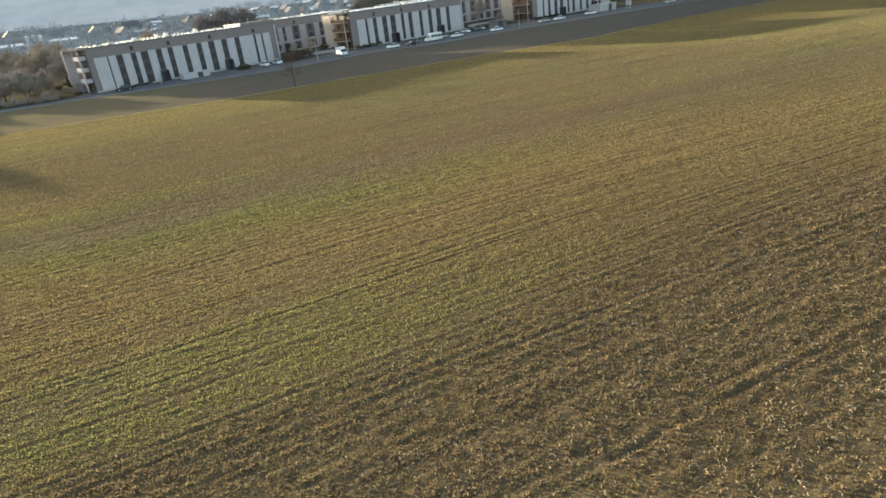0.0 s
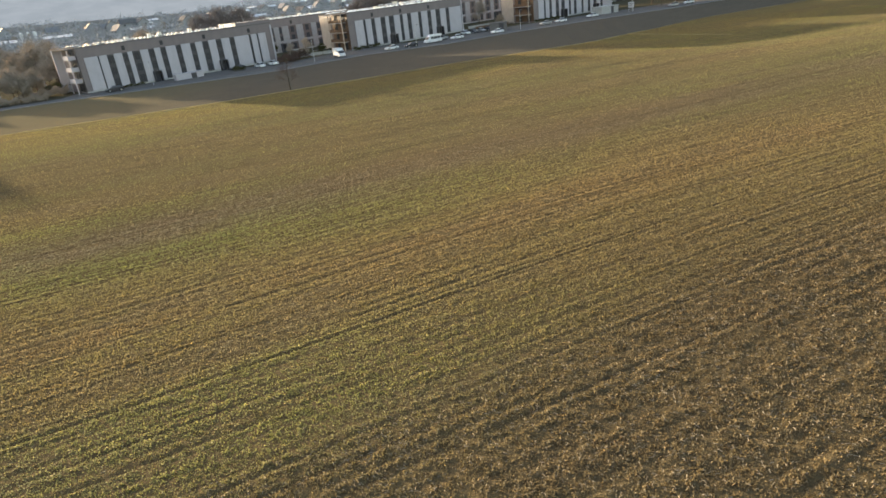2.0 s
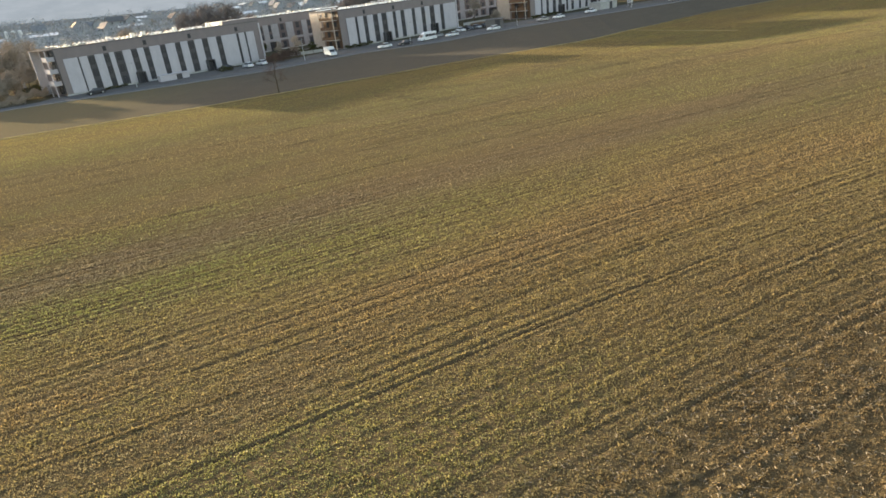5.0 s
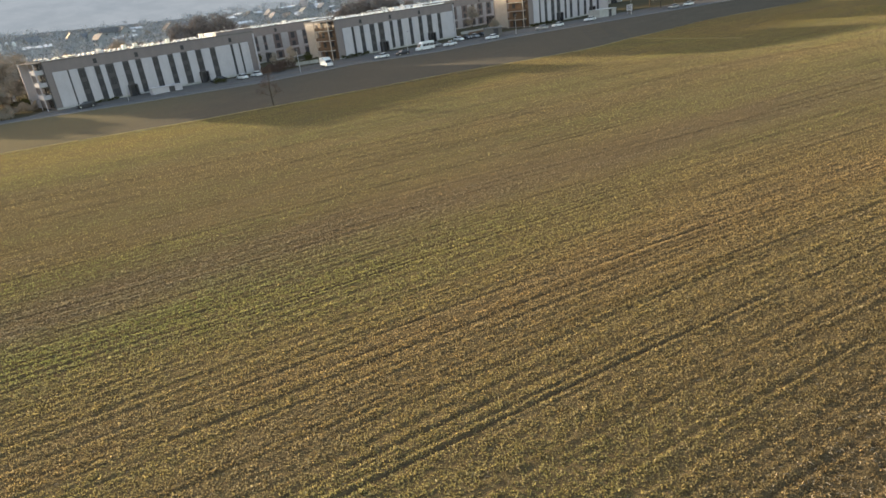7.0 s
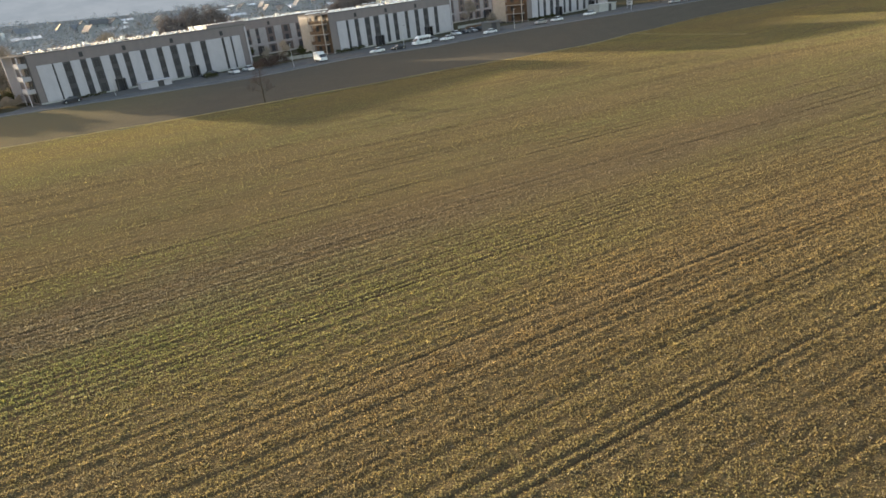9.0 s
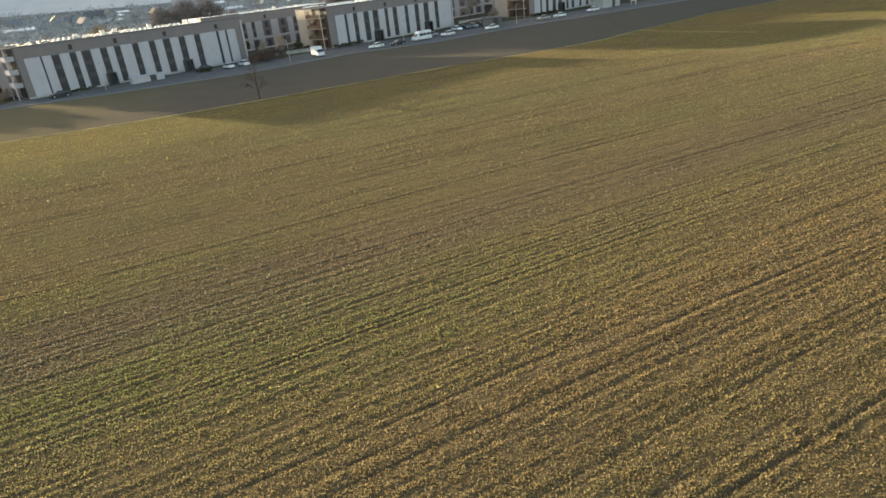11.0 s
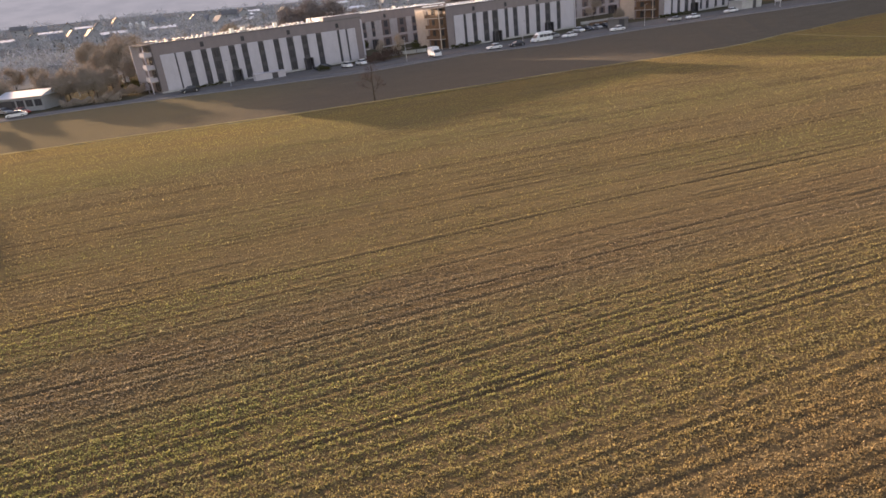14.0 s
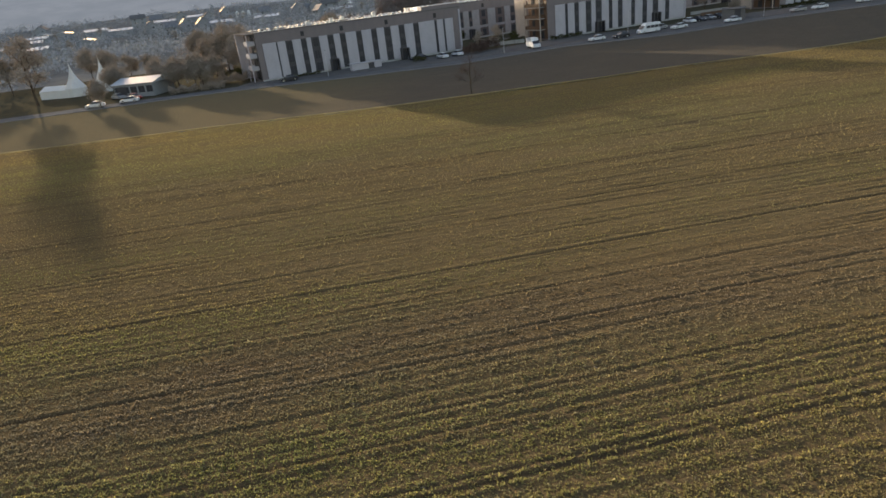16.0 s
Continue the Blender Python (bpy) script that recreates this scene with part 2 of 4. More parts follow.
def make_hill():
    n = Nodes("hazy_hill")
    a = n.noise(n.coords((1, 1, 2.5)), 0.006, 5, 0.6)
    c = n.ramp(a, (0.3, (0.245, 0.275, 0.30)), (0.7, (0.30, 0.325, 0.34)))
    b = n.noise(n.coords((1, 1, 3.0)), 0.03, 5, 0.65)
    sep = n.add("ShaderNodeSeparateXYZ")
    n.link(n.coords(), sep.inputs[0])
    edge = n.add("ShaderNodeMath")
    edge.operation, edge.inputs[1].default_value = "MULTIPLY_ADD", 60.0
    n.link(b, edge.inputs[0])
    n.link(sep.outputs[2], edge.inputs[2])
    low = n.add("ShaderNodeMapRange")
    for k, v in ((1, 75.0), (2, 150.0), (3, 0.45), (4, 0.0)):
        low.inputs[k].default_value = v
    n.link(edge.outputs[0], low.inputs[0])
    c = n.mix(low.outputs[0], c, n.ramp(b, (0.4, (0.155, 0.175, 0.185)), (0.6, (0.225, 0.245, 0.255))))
    # the hill gives off its own pale blue-grey, standing in for haze
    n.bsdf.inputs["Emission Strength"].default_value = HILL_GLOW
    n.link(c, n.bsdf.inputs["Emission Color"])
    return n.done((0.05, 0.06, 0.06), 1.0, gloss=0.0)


def make_glass(name, tint):
    n = Nodes(name)
    v = n.noise(n.coords(), 0.6, 2)
    return n.done(n.mix(v, tint, tuple(t * 1.8 for t in tint)), 0.15, gloss=0.3)


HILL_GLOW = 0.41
SOIL, BLADES, BARE, LAND, HILL = make_soil(), make_blades("crop_blades", 1.0, 1.05, 1.08), make_bare_soil(), make_land(), make_hill()
PIER = worn("grey_render", (0.33, 0.305, 0.30), (0.40, 0.37, 0.36), 0.7, 0.8)
# far crop bluer than the near: grey shade and haze painted into its colour
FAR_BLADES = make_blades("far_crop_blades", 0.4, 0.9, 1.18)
WHITE = worn("white_render", (0.48, 0.45, 0.47), (0.545, 0.51, 0.53), 0.7, 0.8, streak=0.4)
CREAM = worn("cream_render", (0.46, 0.39, 0.33), (0.53, 0.46, 0.39), 0.7, 0.8)
TAUPE = worn("taupe_cladding", (0.205, 0.170, 0.165), (0.240, 0.198, 0.190), 0.6, 0.7, streak=0.3)
BAY = worn("brown_bay_cladding", (0.115, 0.085, 0.078), (0.145, 0.110, 0.100), 0.7, 0.7)
DECK = worn("dark_roof_deck", (0.10, 0.09, 0.085), (0.14, 0.125, 0.115), 0.6, 0.95)
DARK = worn("anthracite_panel", (0.054, 0.050, 0.054), (0.064, 0.059, 0.062), 0.9, 0.55)
OCHRE = worn("ochre_timber", (0.105, 0.058, 0.032), (0.15, 0.085, 0.045), 2.5, 0.7, streak=0.2)
GLASS = make_glass("window_glass", (0.046, 0.045, 0.049))
FRAME = worn("window_frame_grey", (0.045, 0.045, 0.048), (0.06, 0.06, 0.062), 3, 0.5)
COPING = worn("metal_coping", (0.16, 0.145, 0.138), (0.20, 0.185, 0.175), 2, 0.85)
GRAVEL = worn("grey_roof_membrane", (0.34, 0.33, 0.32), (0.42, 0.41, 0.40), 0.5, 0.92)
PANEL = worn("solar_panel_backing", (0.70, 0.74, 0.80), (0.78, 0.81, 0.85), 2, 0.24)
ZINC = worn("galvanised_sheet", (0.55, 0.56, 0.57), (0.65, 0.65, 0.65), 3, 0.3, 0.8)
CONCRETE = worn("pale_concrete", (0.40, 0.39, 0.37), (0.50, 0.48, 0.45), 0.8, 0.85, bump=0.2)
ASPHALT = worn("asphalt", (0.125, 0.122, 0.124), (0.165, 0.160, 0.158), 0.25, 0.85, bump=0.3)
PAVING = worn("pavement_slabs", (0.125, 0.115, 0.108), (0.165, 0.152, 0.142), 0.4, 0.85, bump=0.2)
KERB = worn("kerb_stone", (0.20, 0.195, 0.19), (0.26, 0.25, 0.24), 1, 0.8)
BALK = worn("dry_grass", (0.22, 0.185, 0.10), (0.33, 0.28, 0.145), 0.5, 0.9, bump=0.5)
LAWN = worn("winter_lawn", (0.070, 0.064, 0.042), (0.095, 0.083, 0.055), 0.3, 0.9, bump=0.5)
TILE_RED = worn("clay_tiles", (0.10, 0.097, 0.098), (0.145, 0.138, 0.135), 0.5, 0.75)
TILE_GREY = worn("slate_tiles", (0.16, 0.16, 0.17), (0.22, 0.215, 0.215), 0.5, 0.45)
PLASTER = worn("house_plaster", (0.28, 0.285, 0.29), (0.36, 0.36, 0.36), 0.4, 0.85)
SHEET = worn("pale_sheet_roof", (0.50, 0.54, 0.60), (0.60, 0.63, 0.68), 0.3, 0.30)
CANVAS = worn("white_canvas", (0.72, 0.71, 0.68), (0.80, 0.79, 0.76), 0.5, 0.8)
STRAW = worn("straw", (0.22, 0.18, 0.13), (0.31, 0.26, 0.19), 0.6, 0.9)
BARK = worn("bark", (0.075, 0.058, 0.045), (0.12, 0.095, 0.07), 3, 0.9)
TWIGS = worn("twigs", (0.31, 0.255, 0.205), (0.39, 0.33, 0.27), 0.8, 0.9)
# dark brown of the shrubs, and painted shade for the sapling
DARKTWIGS = worn("dark_twigs", (0.105, 0.070, 0.058), (0.15, 0.105, 0.085), 0.8, 0.9)
# paler, greyer twigs for the rear trees: haze painted into their colour
HAZETWIGS = worn("hazed_twigs", (0.19, 0.165, 0.155), (0.25, 0.22, 0.205), 0.8, 0.9)
BIRCH = worn("birch_bark", (0.42, 0.40, 0.36), (0.58, 0.55, 0.50), 2.5, 0.85, streak=3.0)
# woods and town trees paled towards grey, haze put into the colour
HAZEWOOD = worn("hazed_woodland", (0.36, 0.36, 0.365), (0.45, 0.445, 0.445), 0.05, 0.9)
SHRUB = worn("shrub_leaves", (0.055, 0.058, 0.026), (0.09, 0.085, 0.035), 1.5, 0.8)
CARWHITE = worn("white_car_paint", (0.74, 0.75, 0.76), (0.80, 0.80, 0.80), 0.8, 0.3)
CARDARK = worn("dark_car_paint", (0.03, 0.033, 0.040), (0.045, 0.047, 0.055), 0.8, 0.25)
CARGREY = worn("silver_car_paint", (0.34, 0.35, 0.36), (0.42, 0.42, 0.43), 0.8, 0.3, 0.4)
CARRED = worn("red_car_paint", (0.26, 0.035, 0.03), (0.32, 0.05, 0.04), 0.8, 0.3)
RUBBER = worn("tyre_rubber", (0.02, 0.02, 0.02), (0.03, 0.03, 0.03), 4, 0.8)
LAMPGLASS = worn("lamp_glass", (0.55, 0.55, 0.55), (0.65, 0.65, 0.65), 4, 0.15)
TAILRED = worn("tail_lamp", (0.30, 0.02, 0.02), (0.36, 0.03, 0.03), 4, 0.2)


# ---- ground ----
U = Vector((math.cos(radians(39)), math.sin(radians(39)), 0))       # along the facades
V = Vector((-U.y, U.x, 0))                                          # away from the field
CORNER = Vector((-87.5, 187.5, 0))
DIP = 3.2
ROAD_X = np.array([-260, -130, -94, -63, -36, -12, 12, 36, 60, 100, 160, 300.0])
ROAD_Y = np.array([95, 156, 173, 180.5, 189, 207, 211.5, 227, 237, 253, 279, 345.0])


def smooth(a, b, x):
    t = np.clip((x - a) / (b - a), 0, 1)
    return t * t * (3 - 2 * t)


def terrain(x, y):
    back = (x - CORNER.x) * V.x + (y - CORNER.y) * V.y
    z = 30 * smooth(170, 1000, back) + 60 * smooth(1000, 2600, back)
    roll = np.sin(x * 0.011 + 1.3) * np.sin(y * 0.009 + 0.4) * 2.5
    lower = (DIP + 1.2) * smooth(-25, 60, x) * smooth(60, 120, y) * smooth(-2, 9, np.interp(x, ROAD_X, ROAD_Y) - y)
    return z + roll * smooth(200, 500, back) - lower - 0.06


def dip(x, y):
    """The field falls away gently towards the lower right end of the street, and swells a little on the near right."""
    return -DIP * smooth(15, 85, x) * smooth(110, 172, y) + 0.95 * smooth(-24, 22, x) * (1 - smooth(38, 95, y))


def ground_sheet():
    near = np.arange(-420, 421, 8.0)
    far = 420 * 1.22 ** np.arange(1, 13)
    ax = np.r_[-far[::-1], near, far]
    x, y = np.meshgrid(ax, ax + 150)
    z = terrain(x, y)
    n = len(ax)
    idx = np.arange(n * n).reshape(n, n)
    faces = np.stack([idx[:-1, :-1], idx[:-1, 1:], idx[1:, 1:], idx[1:, :-1]], -1).reshape(-1, 4)
    me = raw_mesh("ground", np.stack([x, y, z], -1).reshape(-1, 3), faces, LAND, True)
    tagged(new("ground", me), "dull winter grass and earth reaching to the hills", "ground", kind="structure")


# edge between the crop and the bare strip beside the road
EDGE_X = np.array([-400, -150, -93, -64, -52, -40, -2, 8.5, 20, 30, 48, 67, 85, 101, 135, 250, 500.0])
EDGE_Y = np.array([10, 104, 122, 131.2, 134.2, 137.2, 152, 157, 161, 166.5, 182, 206, 222, 235, 250, 302, 415.0])
TRAM = [-48.0, -38.0, -28.5, -19.0, -10.0, -0.5, 8.5, 17.4, 27.2, 36.9, 45.6, 54.7, 64.9, 74.0, 83.5, 93.0, 102.5, 112.0, 121.5, 131.0]
ca, sa = math.cos(ROW), math.sin(ROW)


def groove_table():
    """How deep the soil lies open across the rows, 0 to 1: drill lines of uneven strength and pairs of wheel ruts."""
    r = np.random.default_rng(3)
    at = np.arange(-75, 335, 0.02)
    g = np.zeros(len(at))

    def cut_in(c, half, deep):
        i, j = np.searchsorted(at, (c - 4 * half, c + 4 * half))
        g[i:j] = np.maximum(g[i:j], deep * np.exp(-((at[i:j] - c) / half) ** 2))

    for c in np.cumsum(r.uniform(0.4, 1.15, 520)) - 75:
        deep = r.uniform(0, 1) ** (1.35 if 47 < c < 86 else 1.8)
        far = float(smooth(46, 72, c))
        cut_in(c, (0.048 + 0.042 * deep) * (1 + 0.8 * far), 0.14 + 0.52 * deep + 0.08 * far * deep)
    for c in TRAM:
        for off, deep in ((-0.62, 1.0), (0.62, 0.85)):
            cut_in(c + off, 0.10 * (1 + 0.35 * float(smooth(46, 72, c))), deep * (0.5 if c < 26 else 0.78 + 0.04 * float(smooth(46, 76, c))))
    return at, g


GROOVE_AT, GROOVE = groove_table()


def clods(s, n, cell, seed):
    """Smooth random heights, about 0 to 1, on a grid of the given cell."""
    g = np.random.default_rng(seed).random((512, 512))
    a, b = np.asarray(s) / cell, np.asarray(n) / cell
    i, j = np.floor(a).astype(int), np.floor(b).astype(int)
    u, v = a - i, b - j
    u, v = u * u * (3 - 2 * u), v * v * (3 - 2 * v)
    i0, i1, j0, j1 = i % 512, (i + 1) % 512, j % 512, (j + 1) % 512
    return (g[i0, j0] * (1 - u) + g[i1, j0] * u) * (1 - v) + (g[i0, j1] * (1 - u) + g[i1, j1] * u) * v


def groove(s, n):
    """Openness of the soil at s along and n across the rows; lines wander a little and fade in and out."""
    g = np.interp(n - 0.10 * np.sin(s * 0.06 + n * 0.31) - 0.04 * np.sin(s * 0.21 + n * 1.3), GROOVE_AT, GROOVE)
    return g * np.clip(0.30 + 1.1 * clods(s / 11.0, n / 0.9, 1.0, 12) + 0.5 * (g - 0.6), 0, 1) * np.clip(0.55 + 0.9 * clods(s, n * 2.0, 0.8, 13), 0, 1)


def drill(s, n):
    """Uneven thickness of growth from one drill row to the next, long drawn out along the rows, about 0 to 1."""
    n = n - 0.10 * np.sin(s * 0.06 + n * 0.31)
    return 0.6 * clods(s / 17.0, n / 0.21, 1.0, 21) + 0.4 * clods(s / 6.0, n / 0.13, 1.0, 22)


def relief(s, n):
    """Height of the tilled surface: drill lines, ruts and clods; rougher on the headland."""
    z = 0.006 * np.sin(n * 2 * np.pi / 0.5 + 0.6 * np.sin(s * 0.05)) + 0.006 * np.sin(n * 5.3 + 2 * np.sin(n * 1.7)) * np.sin(s * 0.13 + n)
    z = z + 0.030 * (clods(s, n, 0.26, 1) - 0.5) + 0.06 * (clods(s, n, 0.34, 2) - 0.5) * smooth(29.5, 26.0, n)
    crest = groove(s, n - 0.32) * 0.022
    return z + crest + 0.035 * (drill(s, n) - 0.5) * (0.35 + 0.65 * smooth(26, 44, n)) - 0.036 * groove(s, n)


def crop_field():
    rng = np.random.default_rng(4)
    verts, faces, ruts, base = [], [], [], 0
    for n0, n1, dn, s0, s1, ds in ((-70, 4, 0.30, -110, 130, 1.2), (4, 66, 0.10, -62, 112, 0.50), (66, 116, 0.12, -140, 240, 2.0), (116, 330, 1.6, -330, 330, 3.0)):
        nn, ss = np.arange(n0, n1 + dn, dn), np.arange(s0, s1 + ds, ds)
        s, n = np.meshgrid(ss, nn)
        z = relief(s, n) * (1.0 if dn < 0.35 else 0.6 if dn < 1 else 0.2)
        z += rng.normal(0, 0.006, z.shape)
        x, y = s * ca - n * sa, s * sa + n * ca
        out = y > np.interp(x, EDGE_X, EDGE_Y)
        z = np.where(out, dip(x, y) - 0.4, dip(x, y) + z + 0.03)
        idx = np.arange(z.size).reshape(z.shape) + base
        f = np.stack([idx[:-1, :-1], idx[:-1, 1:], idx[1:, 1:], idx[1:, :-1]], -1).reshape(-1, 4)
        low = out.ravel()
        f = f[~low[f - base].all(1)]
        verts.append(np.stack([x, y, z], -1).reshape(-1, 3))
        faces.append(f)
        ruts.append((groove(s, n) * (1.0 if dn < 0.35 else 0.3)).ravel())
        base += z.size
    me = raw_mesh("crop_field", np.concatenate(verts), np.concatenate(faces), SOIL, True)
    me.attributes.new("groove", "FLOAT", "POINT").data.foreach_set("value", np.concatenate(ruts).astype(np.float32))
    tagged(new("crop_field", me), "tilled field of young winter crop with drill lines and wheel ruts", "field", kind="structure")


def crop_tufts():
    rng = np.random.default_rng(9)

    def sow(gap, blades, n0, n1, s0, s1, near, far, base, line, fade):
        ss, nn = np.meshgrid(np.arange(s0, s1, gap), np.arange(n0, n1, gap))
        s, n = ss.ravel() + rng.uniform(-0.5, 0.5, ss.size) * gap, nn.ravel() + rng.uniform(-0.5, 0.5, ss.size) * gap
        x, y = s * ca - n * sa, s * sa + n * ca
        edge = np.abs(rng.normal(0, 7, x.size))
        ok = (y > near + 8 - edge) & (y < far) & (x > -(y * 0.95 + 2 + edge)) & (x < y * 0.76 + 3 + edge) & (y < np.interp(x, EDGE_X, EDGE_Y) - 0.5)
        x, y, s, n = x[ok], y[ok], s[ok], n[ok]
        count = len(x)
        keep = rng.random(count) < np.clip((far - y) / fade, 0, 1)
        keep &= rng.random(count) > line * groove(s, n)
        keep &= rng.random(count) < 1 - 0.12 * smooth(28.6, 26.6, n + 1.5 * (clods(s, n, 1.7, 8) - 0.5))
        clump = clods(s, n, 0.30, 7)
        keep &= rng.random(count) < 0.24 + 0.65 * clump + 0.35 * (drill(s, n) - 0.5) + 0.35 + 0.35 * smooth(30, 48, n) * (drill(s, n) - 0.5)
        x, y, s, n, clump = x[keep], y[keep], s[keep], n[keep], clump[keep]
        k = len(x)
        z = relief(s, n) + 0.022 + dip(x, y)
        size = (base + 0.028 * clump) * (0.82 + 0.36 * drill(s, n)) * (1 + 0.38 * groove(s, n + 0.26)) * (1 + 0.12 * smooth(28.6, 26.6, n)) * rng.uniform(0.75, 1.35, k) * np.where(rng.random(k) < 0.008, 1.6, 1.0)
        v = np.empty((k, blades, 3, 3))
        for b in range(blades):
            a = rng.uniform(0, 2 * np.pi, k)
            lean = rng.uniform(0.45, 1.35, k)
            long = size * rng.uniform(0.7, 1.2, k)
            w = size * rng.uniform(0.30, 0.48, k)
            dx, dy = np.cos(a), np.sin(a)
            v[:, b, 0] = np.stack([x - dy * w + dx * 0.1 * size, y + dx * w + dy * 0.1 * size, z], -1)
            v[:, b, 1] = np.stack([x + dy * w + dx * 0.1 * size, y - dx * w + dy * 0.1 * size, z], -1)
            v[:, b, 2] = np.stack([x + dx * long * np.sin(lean), y + dy * long * np.sin(lean), z + long * np.cos(lean)], -1)
        return v.reshape(-1, 3)

    for v, mat, label in ((sow(0.088, 3, -6, 92, -75, 92, 14, 74, 0.064, 0.95, 28), BLADES, "low olive and straw-coloured tufts of winter crop in drill rows"),
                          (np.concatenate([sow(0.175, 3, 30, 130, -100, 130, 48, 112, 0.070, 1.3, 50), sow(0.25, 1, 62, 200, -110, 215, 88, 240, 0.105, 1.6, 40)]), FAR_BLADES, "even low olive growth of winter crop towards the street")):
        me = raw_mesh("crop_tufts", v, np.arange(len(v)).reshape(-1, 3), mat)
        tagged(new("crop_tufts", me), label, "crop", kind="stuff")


def straw_litter():
    """Pale bent stalks, thick on the headland and few elsewhere."""
    r = np.random.default_rng(15)
    s, n = r.uniform(-34, 62, 80000), r.uniform(2, 96, 80000)
    dense = 0.06 + 0.94 * smooth(29.0, 26.0, n) * (0.35 + 0.65 * clods(s, n, 2.2, 14))
    ok = r.random(s.size) < dense
    s, n = s[ok], n[ok]
    extra = r.uniform(0, 1, (38000, 2))
    es, en = extra[:, 0] * 78 - 30, extra[:, 1] * 26 + 2.5
    ok = r.random(es.size) < 0.25 + 0.75 * clods(es, en, 1.3, 16) ** 2
    s, n = np.r_[s, es[ok]], np.r_[n, en[ok]]
    x, y = s * ca - n * sa, s * sa + n * ca
    ok = y > 13
    s, n, x, y = s[ok], n[ok], x[ok], y[ok]
    k = len(x)
    z = relief(s, n) + 0.055 + dip(x, y)
    a, long, w = r.uniform(0, 2 * np.pi, k), r.uniform(0.06, 0.20, k), r.uniform(0.005, 0.010, k)
    bend = r.uniform(-0.9, 0.9, k)
    v = np.empty((k, 6, 3))
    for j, f in enumerate((-0.5, 0.0, 0.5)):
        cx = x + np.cos(a) * long * f - np.sin(a) * bend * long * f * f
        cy = y + np.sin(a) * long * f + np.cos(a) * bend * long * f * f
        cz = z + (0.5 - abs(f)) * 0.10 * r.uniform(0, 1, k)
        v[:, 2 * j] = np.stack([cx - np.sin(a) * w, cy + np.cos(a) * w, cz], -1)
        v[:, 2 * j + 1] = np.stack([cx + np.sin(a) * w, cy - np.cos(a) * w, cz + 0.012], -1)
    base = np.arange(k)[:, None] * 6
    faces = np.concatenate([base + (0, 1, 3, 2), base + (2, 3, 5, 4)])
    ob = new("straw_litter", raw_mesh("straw_litter", v.reshape(-1, 3), faces, STRAW))
    tagged(ob, "pale bent straw stalks strewn over the headland", "straw", kind="stuff")


def strip(name, left, right, z, material, label, category, thick=0.0, fall=0.0, far=1.0):
    """A ground strip between two polylines of equal length."""
    bm = bmesh.new()
    a = [bm.verts.new((x, y, z + fall * float(dip(x, y)))) for x, y in left]
    b = [bm.verts.new((x, y, z + fall * far * float(dip(x, y)))) for x, y in right]
    for k in range(len(a) - 1):
        bm.faces.new((a[k], a[k + 1], b[k + 1], b[k]))
    bmesh.ops.recalc_face_normals(bm, faces=bm.faces)
    if bm.faces and sum(f.normal.z for f in bm.faces) < 0:
        bmesh.ops.reverse_faces(bm, faces=bm.faces)
    if thick:
        r = bmesh.ops.extrude_face_region(bm, geom=bm.faces[:])
        for g in r["geom"]:
            if isinstance(g, bmesh.types.BMVert):
                g.co.z += thick
    return tagged(part(name, bm, material), label, category, kind="structure")


def road_y(x, off=0.0):
    return float(np.interp(x, ROAD_X, ROAD_Y)) + off


def roads():
    xs = np.arange(-260, 301, 8.0)
    strip("bare_soil", [(x, float(np.interp(x, EDGE_X, EDGE_Y)) - 0.7) for x in xs], [(x, road_y(x, 0.3)) for x in xs], 0.015, BARE, "dark bare ploughed strip between crop and street", "soil", fall=1.0, far=0.0)
    strip("verge", [(x, float(np.interp(x, EDGE_X, EDGE_Y)) - 0.55 + 0.12 * math.sin(x * 0.7)) for x in xs], [(x, float(np.interp(x, EDGE_X, EDGE_Y)) + 0.05 + 0.2 * math.sin(x * 0.43)) for x in xs], 0.0, BALK, "thin golden grass balk between the fields", "grass", 0.07, fall=1.0)
    # narrow pale strip branching off the balk
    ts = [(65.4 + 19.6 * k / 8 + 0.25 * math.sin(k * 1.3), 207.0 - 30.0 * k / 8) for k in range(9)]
    strip("verge", ts, [(x + 0.55, y + 0.35) for x, y in ts], 0.02, BALK, "thin pale strip leaving the balk", "grass", 0.06, fall=1.0)
    strip("kerb", [(x, road_y(x, 0.0)) for x in xs], [(x, road_y(x, 0.5)) for x in xs], 0.0, KERB, "pale concrete kerb along the street", "kerb", 0.14)
    strip("road", [(x, road_y(x, 0.5)) for x in xs], [(x, road_y(x, 9.0)) for x in xs], 0.03, ASPHALT, "grey asphalt street along the apartment blocks", "road")
    ps = [x for x in xs if x > -96]
    ls = [x for x in xs if x <= -84]
    strip("verge", [(x, road_y(x, 9.0)) for x in ls], [(x, road_y(x, 27.0)) for x in ls], 0.02, LAWN, "worn grass verge beside the street", "grass")
    strip("pavement", [(x, road_y(x, 9.0)) for x in ps], [(x, road_y(x, 27.0)) for x in ps], 0.0, PAVING, "grey paved forecourt before the apartment blocks", "pavement", 0.10)
    strip("courtyard_lawn", [(x, road_y(x, 27.0)) for x in xs], [(x, road_y(x, 110.0)) for x in xs], 0.02, LAWN, "worn winter lawn round the apartment blocks", "lawn")


ground_sheet()
crop_field()
crop_tufts()
straw_litter()
roads()


